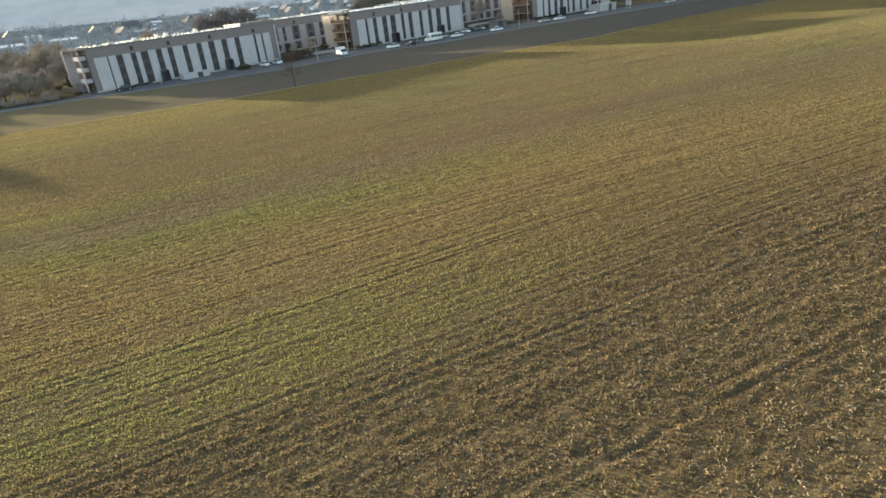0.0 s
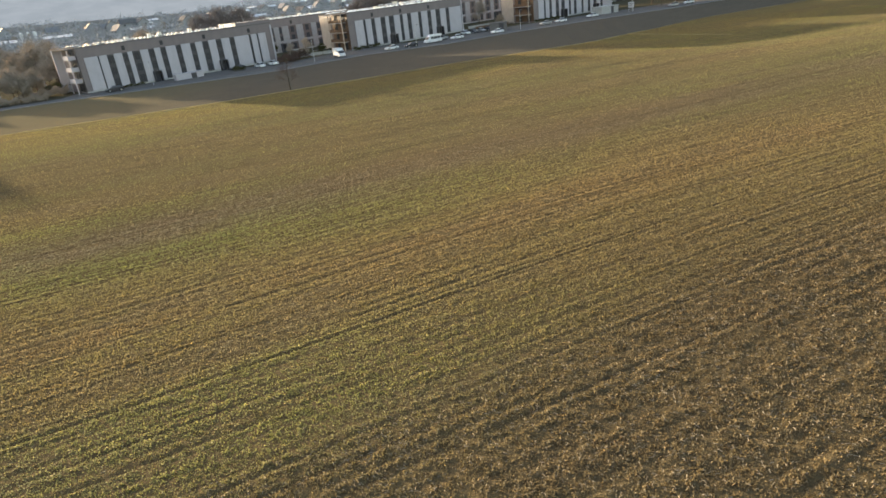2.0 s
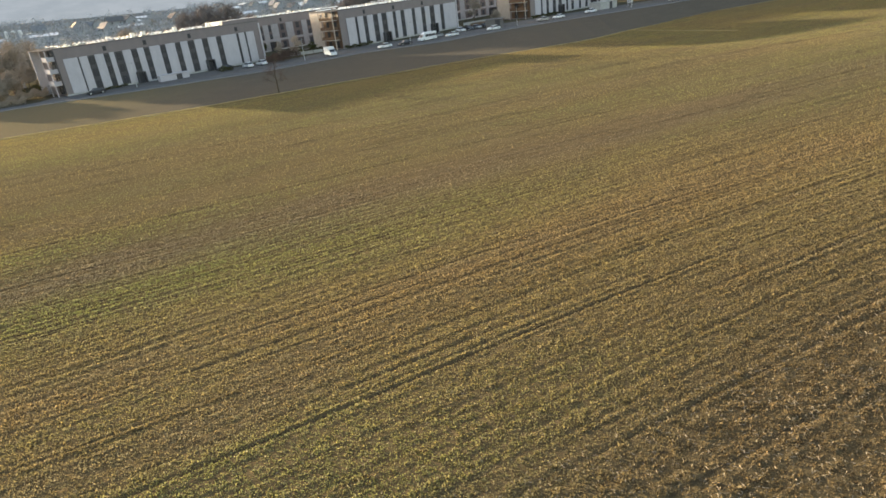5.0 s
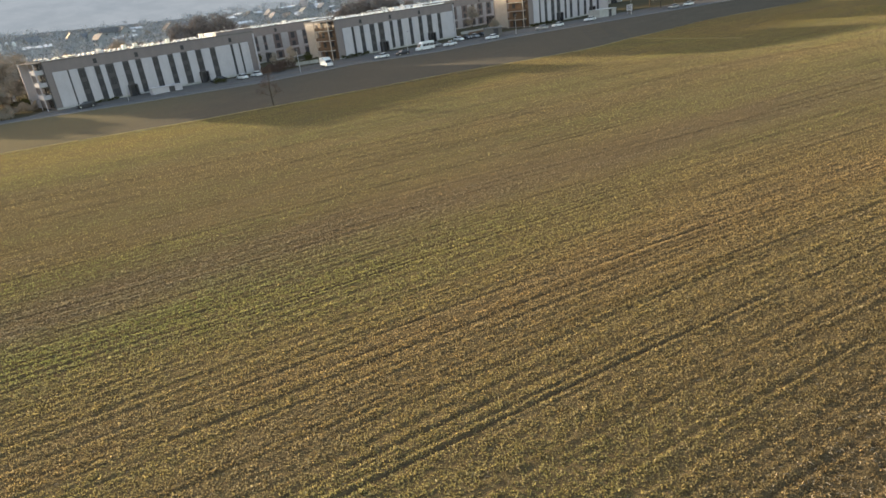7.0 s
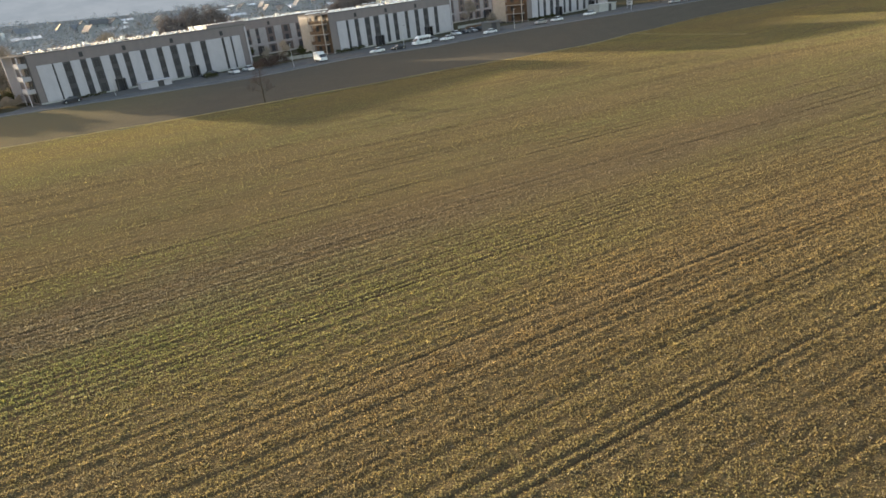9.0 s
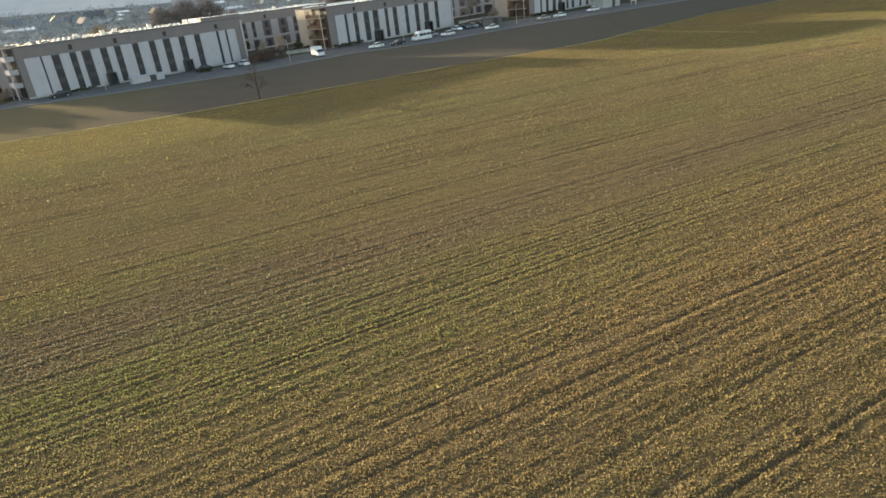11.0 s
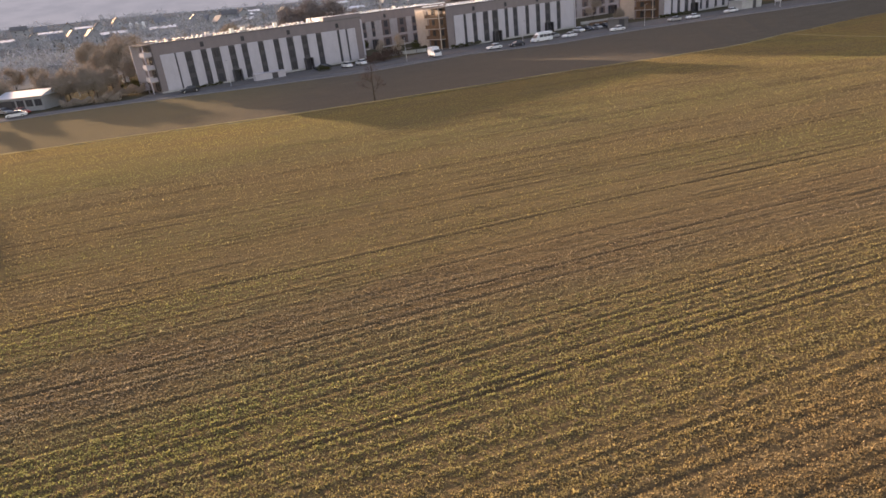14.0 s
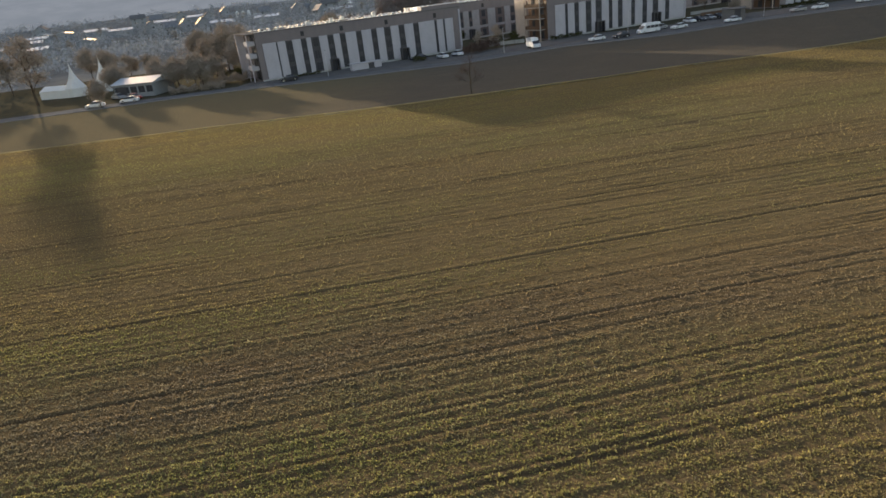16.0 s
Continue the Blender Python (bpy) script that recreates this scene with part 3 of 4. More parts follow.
def hills():
    """Far hills, a plain backdrop behind the town, with haze painted in as a glow."""
    bm = bmesh.new()
    cols = []
    for k in range(81):
        az = radians(75 - 150 * k / 80)
        d = 1000
        top = 190 + 26 * math.sin(k * 0.21 + 1) + 9 * math.sin(k * 0.55) - max(0, k - 30) * 2.6
        rows = []
        for j in range(7):
            f = j / 6
            r = d + 900 * f
            rows.append(bm.verts.new((-math.sin(az) * r, math.cos(az) * r, 18 + (top - 18) * math.sin(f * math.pi / 2))))
        cols.append(rows)
    for a, b in zip(cols, cols[1:]):
        for j in range(6):
            bm.faces.new((a[j], b[j], b[j + 1], a[j + 1]))
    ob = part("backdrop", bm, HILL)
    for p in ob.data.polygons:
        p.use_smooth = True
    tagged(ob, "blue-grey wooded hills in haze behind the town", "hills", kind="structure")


hills()


# ---- apartment blocks ----
def window_meshes():
    fr = bmesh.new()
    for r in ((-0.62, -0.05, 0, -0.55, 0.02, 2.0), (0.55, -0.05, 0, 0.62, 0.02, 2.0), (-0.55, -0.05, 0, 0.55, 0.02, 0.07), (-0.55, -0.05, 1.93, 0.55, 0.02, 2.0), (-0.03, -0.05, 0.07, 0.03, 0.02, 1.93)):
        box(fr, *r)
    a = bpy.data.meshes.new("window_frame")
    fr.to_mesh(a), fr.free()
    a.materials.append(FRAME)
    pn = boxes((-0.55, -0.02, 0.07, 0.55, 0.0, 1.93))
    b = bpy.data.meshes.new("pane")
    pn.to_mesh(b), pn.free()
    b.materials.append(GLASS)
    return a, b


WIN_FRAME, WIN_PANE = window_meshes()


def window(parent, x, y, z, wide=1.24, high=2.0, turn=0.0):
    w = new("window", WIN_FRAME)
    w.parent = parent
    w.matrix_basis = Matrix.Translation((x, y, z)) @ Matrix.Rotation(turn, 4, "Z") @ Matrix.Diagonal((wide / 1.24, 1, high / 2.0, 1))
    p = new("pane", WIN_PANE)
    p.parent = w
    return w


def solar_mesh():
    """A low gabled pair of pale roof panels on a base rail, its ridge running back from the street."""
    bm = prism(bmesh.new(), [(-0.48, 0.06), (0.48, 0.06), (0.48, 0.10), (0.28, 0.32), (0.22, 0.32), (-0.48, 0.10)], -0.40, 0.40)
    for x in (-0.42, 0.34):
        box(bm, x, -0.38, -0.02, x + 0.08, 0.38, 0.06)
    me = bpy.data.meshes.new("solar_panel")
    bm.to_mesh(me), bm.free()
    me.materials.append(PANEL)
    return me


SOLAR = solar_mesh()


def apartment(corner, long, panels, label, wide=17.0, high=12.0, ochre=False, roof_house=None, mat_end=CREAM, front=None, open_end=False):
    """A flat-roofed block: x along the street front, y away from it. panels: white front panels as (start, end)."""
    m = Matrix.Translation(corner) @ Matrix.Rotation(radians(39), 4, "Z")
    b = thing("apartment_block", label, "building", "apartment blocks", m=m)
    part("wall", boxes((0, 0, 0, long, wide, high - 0.35)), TAUPE, b)
    part("plinth", boxes((-0.04, -0.06, 0, long + 0.04, 0.0, 0.5)), CONCRETE, b, "pale concrete plinth")
    gaps = []
    last = None
    for a, z in panels:
        part("facade_panel", boxes((a, -0.22, 0.5, z, 0.0, 9.15), bevel=0.02), front or WHITE, b, "tall white rendered panel")
        if last is not None and a - last > 0.7:
            gaps.append((last, a))
        elif last is not None and a - last > 0.2:
            part("window_strip", boxes((last + 0.01, -0.10, 0.5, a - 0.01, 0.0, 9.1)), DARK, b, "narrow anthracite joint between the panels")
        last = z
    for k, (a, z) in enumerate(gaps):
        part("window_strip", boxes((a + 0.02, -0.10, 0.5, z - 0.02, 0.0, 9.1)), BAY if front else DARK, b, "brown bay between the piers" if front else "anthracite strip between the panels")
        w = min(1.5, (z - a) - 0.25)
        if front:
            part("parapet_band", boxes((a + 0.02, -0.20, 3.3, z - 0.02, -0.10, 4.1)), front, b, "pale balcony front across the bay")
        for f in range(3):
            window(b, (a + z) / 2, -0.11, 0.75 + 3.0 * f, w, 2.05)
        if k % 3 == 1:
            window(b, (a + z) / 2, -0.02, 9.75, 0.9, 1.2)
    # entrances: dark portals with a thin canopy
    for k in (3, 8):
        if k < len(gaps):
            a, z = gaps[k]
            part("portal", boxes((a - 0.3, -1.3, 0, a, -0.22, 2.9), (z, -1.3, 0, z + 0.3, -0.22, 2.9), (a - 0.3, -1.3, 2.9, z + 0.3, -0.22, 3.1)), DARK, b, "dark entrance portal")
            part("door", boxes((a + 0.1, -0.20, 0.05, z - 0.1, -0.12, 2.3)), GLASS, b, "dark glazed entrance door")
    # white edge at the far end of the front
    part("corner_trim", boxes((long - 0.35, -0.25, 0.2, long + 0.12, 0.0, 11.2)), WHITE, b, "thin white corner edge")
    # roof
    part("roof", boxes((0.25, 0.25, high - 0.35, long - 0.25, wide - 0.25, high - 0.2)), GRAVEL, b)
    part("parapet", boxes((-0.1, -0.1, high - 0.35, long + 0.1, 0.25, high), (-0.1, wide - 0.25, high - 0.35, long + 0.1, wide + 0.1, high), (-0.1, 0.25, high - 0.35, 0.25, wide - 0.25, high), (long - 0.25, 0.25, high - 0.35, long + 0.1, wide - 0.25, high)), COPING, b, "metal roof edge")
    part("roof_deck", boxes((1, 13.2, high - 0.2, long - 1, 15.6, high - 0.02)), DECK, b, "raised dark roof deck")
    part("roof_deck", boxes((1, 0.5, high - 0.2, long - 1, 3.0, high - 0.05)), DECK, b, "raised dark roof deck")
    for y, up in ((1.3, 0.15), (14.4, 0.18)):
        x, run = 1.8, random.Random(int(long * 3 + y * 10))
        while x < long - 2:
            if not (roof_house and roof_house[0] - 1 < x < roof_house[1] + 1) and run.random() < 0.94:
                share("solar_panel", SOLAR, b, Matrix.Translation((x, y + run.uniform(-0.1, 0.1), high - 0.2 + up)) @ Matrix.Rotation(radians(run.uniform(-4, 4)), 4, "Z"))
            x += run.choice((1.15, 1.15, 1.2, 1.2, 1.25, 1.9))
    for x in (0.18, 0.27, 0.56, 0.65):
        h = bmesh.new()
        prism(h, [(-0.8, -0.1), (0.8, -0.1), (0.8, 0.40), (-0.8, 0.55)], -0.5, 0.5)
        bmesh.ops.translate(h, verts=h.verts, vec=(x * long, 5.6, high - 0.1))
        part("roof_hatch", h, WHITE, b, "white slanting roof hatch")
    if roof_house:
        p, q = roof_house
        part("roof_house", boxes((p, 3, high - 0.2, q, 8, high + 0.9)), ZINC, b, "low sheet-metal plant housing")
        part("attic", boxes((p - 0.5, -0.06, high, long + 0.06, 2.6, high + 0.95)), TAUPE, b, "raised brown attic wall")
    rng = random.Random(int(long * 7))
    for k in range(6):
        x, y = rng.uniform(3, long - 3), rng.uniform(4, wide - 3)
        h = rng.uniform(0.5, 1.1)
        part("roof_vent", boxes((x - 0.5, y - 0.4, high - 0.2, x + 0.5, y + 0.4, high + h - 0.2), (x - 0.6, y - 0.5, high + h - 0.2, x + 0.6, y + 0.5, high + h - 0.1)), ZINC, b, "metal ventilation box")
    x = long * 0.9
    part("antenna", tube(tube(bmesh.new(), (x, 6, high - 0.2), (x, 6, high + 2.2), 0.05), (x - 0.5, 6, high + 1.8), (x + 0.5, 6, high + 1.8), 0.03), ZINC, b)
    # street end with balconies on four floors
    far = 6.9 if open_end else 8.8
    if open_end:
        part("wing_wall", boxes((-2.2, wide - 0.75, 0.0, 0.0, wide, high - 0.25)), WHITE, b, "pale wing wall at the back of the open end")
    else:
        part("end_panel", boxes((-0.2, 10.4, 0.4, 0.0, wide - 0.6, high - 1.0), bevel=0.02), mat_end, b, "pale rendered end wall")
    part("end_strip", boxes((-0.08, 0.1, 0.4, 0.0, far + 0.6, high - 0.6)), OCHRE if ochre else DARK, b)
    for f in range(4):
        z = 3.0 * f
        for y in (2.4, far - 1.9):
            window(b, -0.09, y, z + 0.4, 1.5, 2.1, -math.pi / 2)
        if f:
            bal = part("balcony", boxes((-1.9, 1.1, z - 0.12, 0.0, far, z + 0.06)), CONCRETE, b, "concrete balcony slab")
            part("railing", boxes((-1.9, 1.1, z + 0.06, -1.82, far, z + 1.0), (-1.82, 1.1, z + 0.06, -0.1, 1.18, z + 1.0), (-1.82, far - 0.08, z + 0.06, -0.1, far, z + 1.0)), OCHRE if ochre else WHITE if open_end else CREAM, bal, "solid pale balcony front")
    for y in (1.0, far):
        part("balcony_post", boxes((-2.0, y - 0.1, 0, -1.8, y + 0.12, 11.6)), WHITE if open_end else CREAM, b, "thin pale post")
    part("balcony_roof", boxes((-2.2, 0.8, 11.6, 0.0, wide - 0.75 if open_end else 9.1, 11.8)), COPING, b)
    return b


FRONT_1 = [(1.5, 4.9), (5.3, 7.3), (9.1, 11.3), (12.8, 14.0), (16.2, 18.4), (20.1, 21.8), (23.4, 26.3), (27.9, 30.6), (32.2, 34.3), (36.3, 38.6), (40.4, 43.0), (44.7, 49.5), (50.3, 52.2), (52.8, 55.3)]
FRONT_2 = [(2.6, 6.0), (7.0, 9.3), (10.9, 13.3), (15.4, 16.9), (19.2, 21.8), (23.2, 25.2), (27.0, 30.3), (31.8, 34.7), (36.5, 38.7), (41.0, 43.8), (45.5, 51.6)]
FRONT_4 = [(1.0, 3.0), (5.2, 7.6), (10.0, 12.4), (14.5, 16.6), (17.9, 20.7), (24.0, 27.0), (30.7, 33.0), (35.2, 36.8), (40.3, 42.6), (46.0, 48.4)]
apartment(CORNER, 57.6, FRONT_1, "white-panelled flat-roofed apartment block with white balconies and dark window strips", roof_house=(46.5, 52.5), open_end=True)
apartment(Vector((-18.5, 229, 0)), 52.2, FRONT_2, "white-panelled apartment block with ochre timber balconies on its end", ochre=True)
apartment(Vector((50, 264, 0)), 52.2, FRONT_2, "white-panelled apartment block at the far end of the street", ochre=True)
apartment(Vector((-60, 250, 0)), 52.2, FRONT_4, "apartment block with wide brown bays behind the street row", front=PIER)
# first 14 m added out of sight, to close a sunlit gap on the field
apartment(Vector((-1.9, 282.7, 0)), 66.2, [(a + 14.0, z + 14.0) for a, z in FRONT_4], "apartment block with wide brown bays behind the parking court", front=PIER)
apartment(Vector((78, 327, 0)), 52.2, FRONT_4, "apartment block with wide brown bays beside a lawn", front=PIER)


# ---- vehicles ----
def wheel_mesh():
    t = bmesh.new()
    tube(t, (0, -0.11, 0), (0, 0.11, 0), 0.32, sides=14)
    a = bpy.data.meshes.new("tyre")
    t.to_mesh(a), t.free()
    a.materials.append(RUBBER)
    t = bmesh.new()
    tube(t, (0, -0.125, 0), (0, 0.125, 0), 0.2, sides=10)
    b = bpy.data.meshes.new("rim")
    t.to_mesh(b), t.free()
    b.materials.append(ZINC)
    return a, b


TYRE, RIM = wheel_mesh()


def wheels(v, axles, half):
    for x in axles:
        for y in (-half, half):
            w = share("wheel", TYRE, v, Matrix.Translation((x, y, 0.32)))
            share("rim", RIM, w, Matrix.Identity(4))


def car(x, y, heading, paint, label, long=4.3, high=1.46, z=0.1):
    v = thing("car", label, "car", "parked cars", m=pose(x, y, z, 0, 0, heading))
    h, w = long / 2, 0.88
    body = prism(bmesh.new(), [(-h, 0.28), (h - 0.05, 0.26), (h, 0.55), (h - 0.15, 0.78), (h * 0.42, 0.90), (-h * 0.86, 0.95), (-h, 0.80)], -w, w)
    bmesh.ops.bevel(body, geom=body.edges[:], offset=0.07, segments=2, affect="EDGES")
    part("body", body, paint, v)
    cab = prism(bmesh.new(), [(-h * 0.84, 0.90), (h * 0.44, 0.88), (h * 0.10, high - 0.06), (-h * 0.50, high - 0.05)], -w + 0.08, w - 0.08)
    for k in cab.verts:
        if k.co.z > 1.1:
            k.co.y *= 0.82
    part("glasshouse", cab, GLASS, v, "dark car windows")
    top = boxes((-h * 0.52, -w * 0.74, high - 0.08, h * 0.12, w * 0.74, high), bevel=0.03)
    part("car_roof", top, paint, v)
    for s in (-1, 1):
        part("headlight", boxes((h - 0.14, s * 0.62 - 0.17, 0.58, h - 0.01, s * 0.62 + 0.17, 0.72), bevel=0.02), LAMPGLASS, v)
        part("tail_light", boxes((-h - 0.01, s * 0.66 - 0.14, 0.66, -h + 0.08, s * 0.66 + 0.14, 0.82), bevel=0.02), TAILRED, v)
    wheels(v, (-h * 0.62, h * 0.64), w - 0.09)
    return v


def van(x, y, heading, paint, label, long=5.9, high=2.5, box_body=False, z=0.1):
    v = thing("van", label, "van", m=pose(x, y, z, 0, 0, heading))
    h, w = long / 2, 0.98
    if box_body:
        cab = prism(bmesh.new(), [(h * 0.30, 0.35), (h, 0.35), (h, 1.0), (h * 0.78, 1.15), (h * 0.55, 2.0), (h * 0.30, 2.05)], -w, w)
        bmesh.ops.bevel(cab, geom=cab.edges[:], offset=0.06, segments=2, affect="EDGES")
        part("cab", cab, paint, v)
        part("cargo_box", boxes((-h, -w - 0.06, 0.55, h * 0.30, w + 0.06, high), bevel=0.04), paint, v, "white box body")
        part("windscreen", prism(bmesh.new(), [(h * 0.79, 1.2), (h * 0.83, 1.2), (h * 0.60, 1.95), (h * 0.56, 1.95)], -w + 0.12, w - 0.12), GLASS, v)
    else:
        body = prism(bmesh.new(), [(-h, 0.35), (h, 0.33), (h, 0.85), (h * 0.80, 1.15), (h * 0.56, 2.05), (h * 0.42, high - 0.08), (h * 0.2, high), (-h + 0.08, high), (-h, high - 0.12)], -w, w)
        bmesh.ops.bevel(body, geom=body.edges[:], offset=0.07, segments=2, affect="EDGES")
        part("body", body, paint, v)
        part("windscreen", prism(bmesh.new(), [(h * 0.79, 1.20), (h * 0.83, 1.20), (h * 0.59, 2.02), (h * 0.55, 2.02)], -w + 0.12, w - 0.12), GLASS, v)
        for s in (-1, 1):
            for k in range(4):
                x0 = h * 0.42 - 1.28 * k
                part("side_window", boxes((x0 - 1.12, s * (w + 0.005) - 0.02, 1.30, x0, s * (w + 0.005) + 0.02, 2.0)), GLASS, v)
    for s in (-1, 1):
        part("headlight", boxes((h - 0.06, s * 0.68 - 0.16, 0.72, h + 0.02, s * 0.68 + 0.16, 0.95), bevel=0.02), LAMPGLASS, v)
        part("tail_light", boxes((-h - 0.03, s * 0.82 - 0.08, 0.8, -h + 0.05, s * 0.82 + 0.08, 1.3), bevel=0.02), TAILRED, v)
    wheels(v, (-h * 0.60, h * 0.62), w - 0.09)
    return v


van(-21.0, 210.2, -62, CARWHITE, "white box van with dark windscreen standing in the street", 5.0, 2.6, True, 0.03)
van(8.4, 222.2, 212, CARWHITE, "white minibus with dark side windows parked at the kerb", 6.2, 2.6, z=0.03)
car(-5.0, 214.6, 210, CARWHITE, "white hatchback parked on the street", z=0.03)
car(1.2, 216.4, 212, CARDARK, "dark hatchback parked behind a white one", z=0.03)
car(16.6, 226.6, 215, CARWHITE, "white estate car at the kerb", 4.5, z=0.03)
car(11.8, 229.6, 215, CARGREY, "silver car parked before the block", 4.4)
car(21.0, 241.0, 295, CARWHITE, "white car nosed into the parking court")
car(24.0, 243.0, 295, CARDARK, "black car nosed into the parking court")
car(27.0, 245.0, 295, CARGREY, "silver car nosed into the parking court")
car(30.0, 247.5, 295, CARDARK, "dark blue car nosed into the parking court")
car(30.8, 231.4, 212, CARWHITE, "white saloon standing by the garage", 4.6, z=0.03)
car(56.2, 246.4, 207, CARWHITE, "white hatchback in front of the last block")
car(50.0, 243.6, 207, CARGREY, "silver hatchback in front of the last block")
car(70.0, 254.4, 206, CARWHITE, "white estate car at the end of the street", 4.5)
car(-79.0, 184.6, 219, CARDARK, "dark car parked at the corner of the block", 4.6)
car(-51.5, 207.0, 219, CARDARK, "dark estate car parked before the block", 4.7)
car(-44.4, 205.4, 129, CARWHITE, "white small car parked nose out", 3.9)
car(-41.0, 208.2, 129, CARWHITE, "white small car parked beside another", 3.9)
car(-114.0, 170.0, 204, CARWHITE, "white car on the street by the hall", z=0.03)
car(-120.5, 166.0, 204, CARWHITE, "white car parked on the verge by the hall", z=0.03)
car(-123.0, 177.5, -20, CARGREY, "silver car parked beside the pale hall")
car(-116.0, 174.5, -20, CARRED, "red car parked beside the pale hall")
van(-121.8, 229.5, 125, CARWHITE, "white van standing behind the bare trees", 5.6, 2.3, z=0.02)
car(104.0, 262.0, 206, CARGREY, "silver car far along the street")
car(112.0, 267.0, 206, CARWHITE, "white car far along the street")


# ---- small structures round the blocks ----
def garage(x, y, heading, label, wide=6.0, deep=5.5, high=2.6, mat=None):
    g = thing("garage", label, "garage", m=pose(x, y, 0.05, 0, 0, heading))
    part("wall", boxes((0, 0, 0, 0.2, deep, high), (wide - 0.2, 0, 0, wide, deep, high), (0.2, deep - 0.2, 0, wide - 0.2, deep, high), (0.2, 0, 0, wide * 0.55, 0.2, high), (wide * 0.55 + 1.6, 0, 0, wide - 0.2, 0.2, high)), mat or CONCRETE, g)
    part("roof", boxes((-0.15, -0.2, high, wide + 0.15, deep + 0.15, high + 0.18)), mat or CONCRETE, g)
    part("door", boxes((wide * 0.55, 0.12, 0.02, wide * 0.55 + 1.6, 0.18, high - 0.1)), DARK, g, "dark roller door")
    return g


garage(29.5, 240.5, -10, "low grey garage with a dark door", mat=COPING)
garage(-65.6, 194.2, 39, "low white-rendered bin store before the block", 8.0, 2.2, 1.5, WHITE)
garage(76.0, 262.0, 30, "low grey garage at the end of the street", 9.0, 5.5, 2.6)


def low_wall(x, y, heading, long, label, mat=CONCRETE):
    w = boxes((0, 0, 0, long, 0.25, 0.9), (-0.05, -0.05, 0.9, long + 0.05, 0.3, 0.98))
    ob = part("garden_wall", w, mat)
    ob.matrix_world = pose(x, y, 0.02, 0, 0, heading)
    tagged(ob, label, "wall")


low_wall(-40, 226, 12, 15, "low pale garden wall beside the lawn")
low_wall(-38, 236, 12, 17, "low brick-coloured wall behind the garden", TAUPE)
low_wall(27, 262, 30, 16, "low brown wall by the parking court", OCHRE)
low_wall(25, 270, 30, 20, "low pale wall behind the parking court")


def street_lamp(x, y, heading):
    v = thing("street_lamp", "slim grey street lamp beside the street", "lamp", "street lamps", m=pose(x, y, 0.03, 0, 0, heading))
    part("pole", tube(bmesh.new(), (0, 0, 0), (0, 0, 6.0), 0.08, 0.05), ZINC, v)
    part("arm", tube(bmesh.new(), (0, 0, 6.0), (0, -1.0, 6.25), 0.04), ZINC, v)
    part("lamp_head", boxes((-0.12, -1.6, 6.2, 0.12, -0.95, 6.32), bevel=0.03), FRAME, v)


for x, d in ((-70, 9.6), (-28, 9.6), (3, 9.6), (40, 9.6), (86, 9.6)):
    street_lamp(x, road_y(x, d), 30)


def sign_board(x, y, heading):
    v = thing("sign_board", "white notice board on two posts", "sign", m=pose(x, y, 0.03, 0, 0, heading))
    for k in (-0.9, 0.9):
        part("post", tube(bmesh.new(), (k, 0, 0), (k, 0, 3.2), 0.06), ZINC, v)
    part("board", boxes((-1.2, -0.06, 1.2, 1.2, 0.0, 3.3), bevel=0.02), WHITE, v)
    part("text_bar", boxes((-0.9, -0.075, 2.6, 0.9, -0.062, 2.85), (-0.9, -0.075, 2.1, 0.6, -0.062, 2.3), (-0.9, -0.075, 1.7, 0.7, -0.062, 1.9)), DARK, v, "unreadable dark lines of writing")


sign_board(88, 264, 10)


# ---- plants ----
def branch(bm, p, d, long, r, depth, rng):
    q = p + d * long
    tube(bm, p, q, r, r * 0.62, 5 if depth > 1 else 3)
    if depth == 0:
        return [q]
    tips = []
    for k in range(rng.choice((2, 3, 3))):
        side = Vector((rng.uniform(-1, 1), rng.uniform(-1, 1), rng.uniform(-0.25, 0.8)))
        nd = (d + side * 0.85).normalized()
        tips += branch(bm, p + d * long * rng.uniform(0.6, 1.0), nd, long * rng.uniform(0.6, 0.82), r * 0.6, depth - 1, rng)
    return tips


def twig_cloud(tips, rng, per, spread, width):
    """Fine twigs round the branch tips: thin triangles that leave gaps."""
    g = np.random.default_rng(rng.randint(0, 9999))
    c = np.array([tuple(t) for t in tips])
    c = np.repeat(c, per, 0) + g.normal(0, spread * 0.55, (len(tips) * per, 3)) * (1, 1, 0.75)
    d = g.normal(0, 1, c.shape) + (0, 0, 0.5)
    d /= np.linalg.norm(d, axis=1, keepdims=True)
    w = np.cross(d, g.normal(0, 1, c.shape))
    w /= np.linalg.norm(w, axis=1, keepdims=True)
    long = g.uniform(0.4, 1.0, (len(c), 1)) * spread
    return np.stack([c - w * width, c + w * width, c + d * long], 1).reshape(-1, 3)


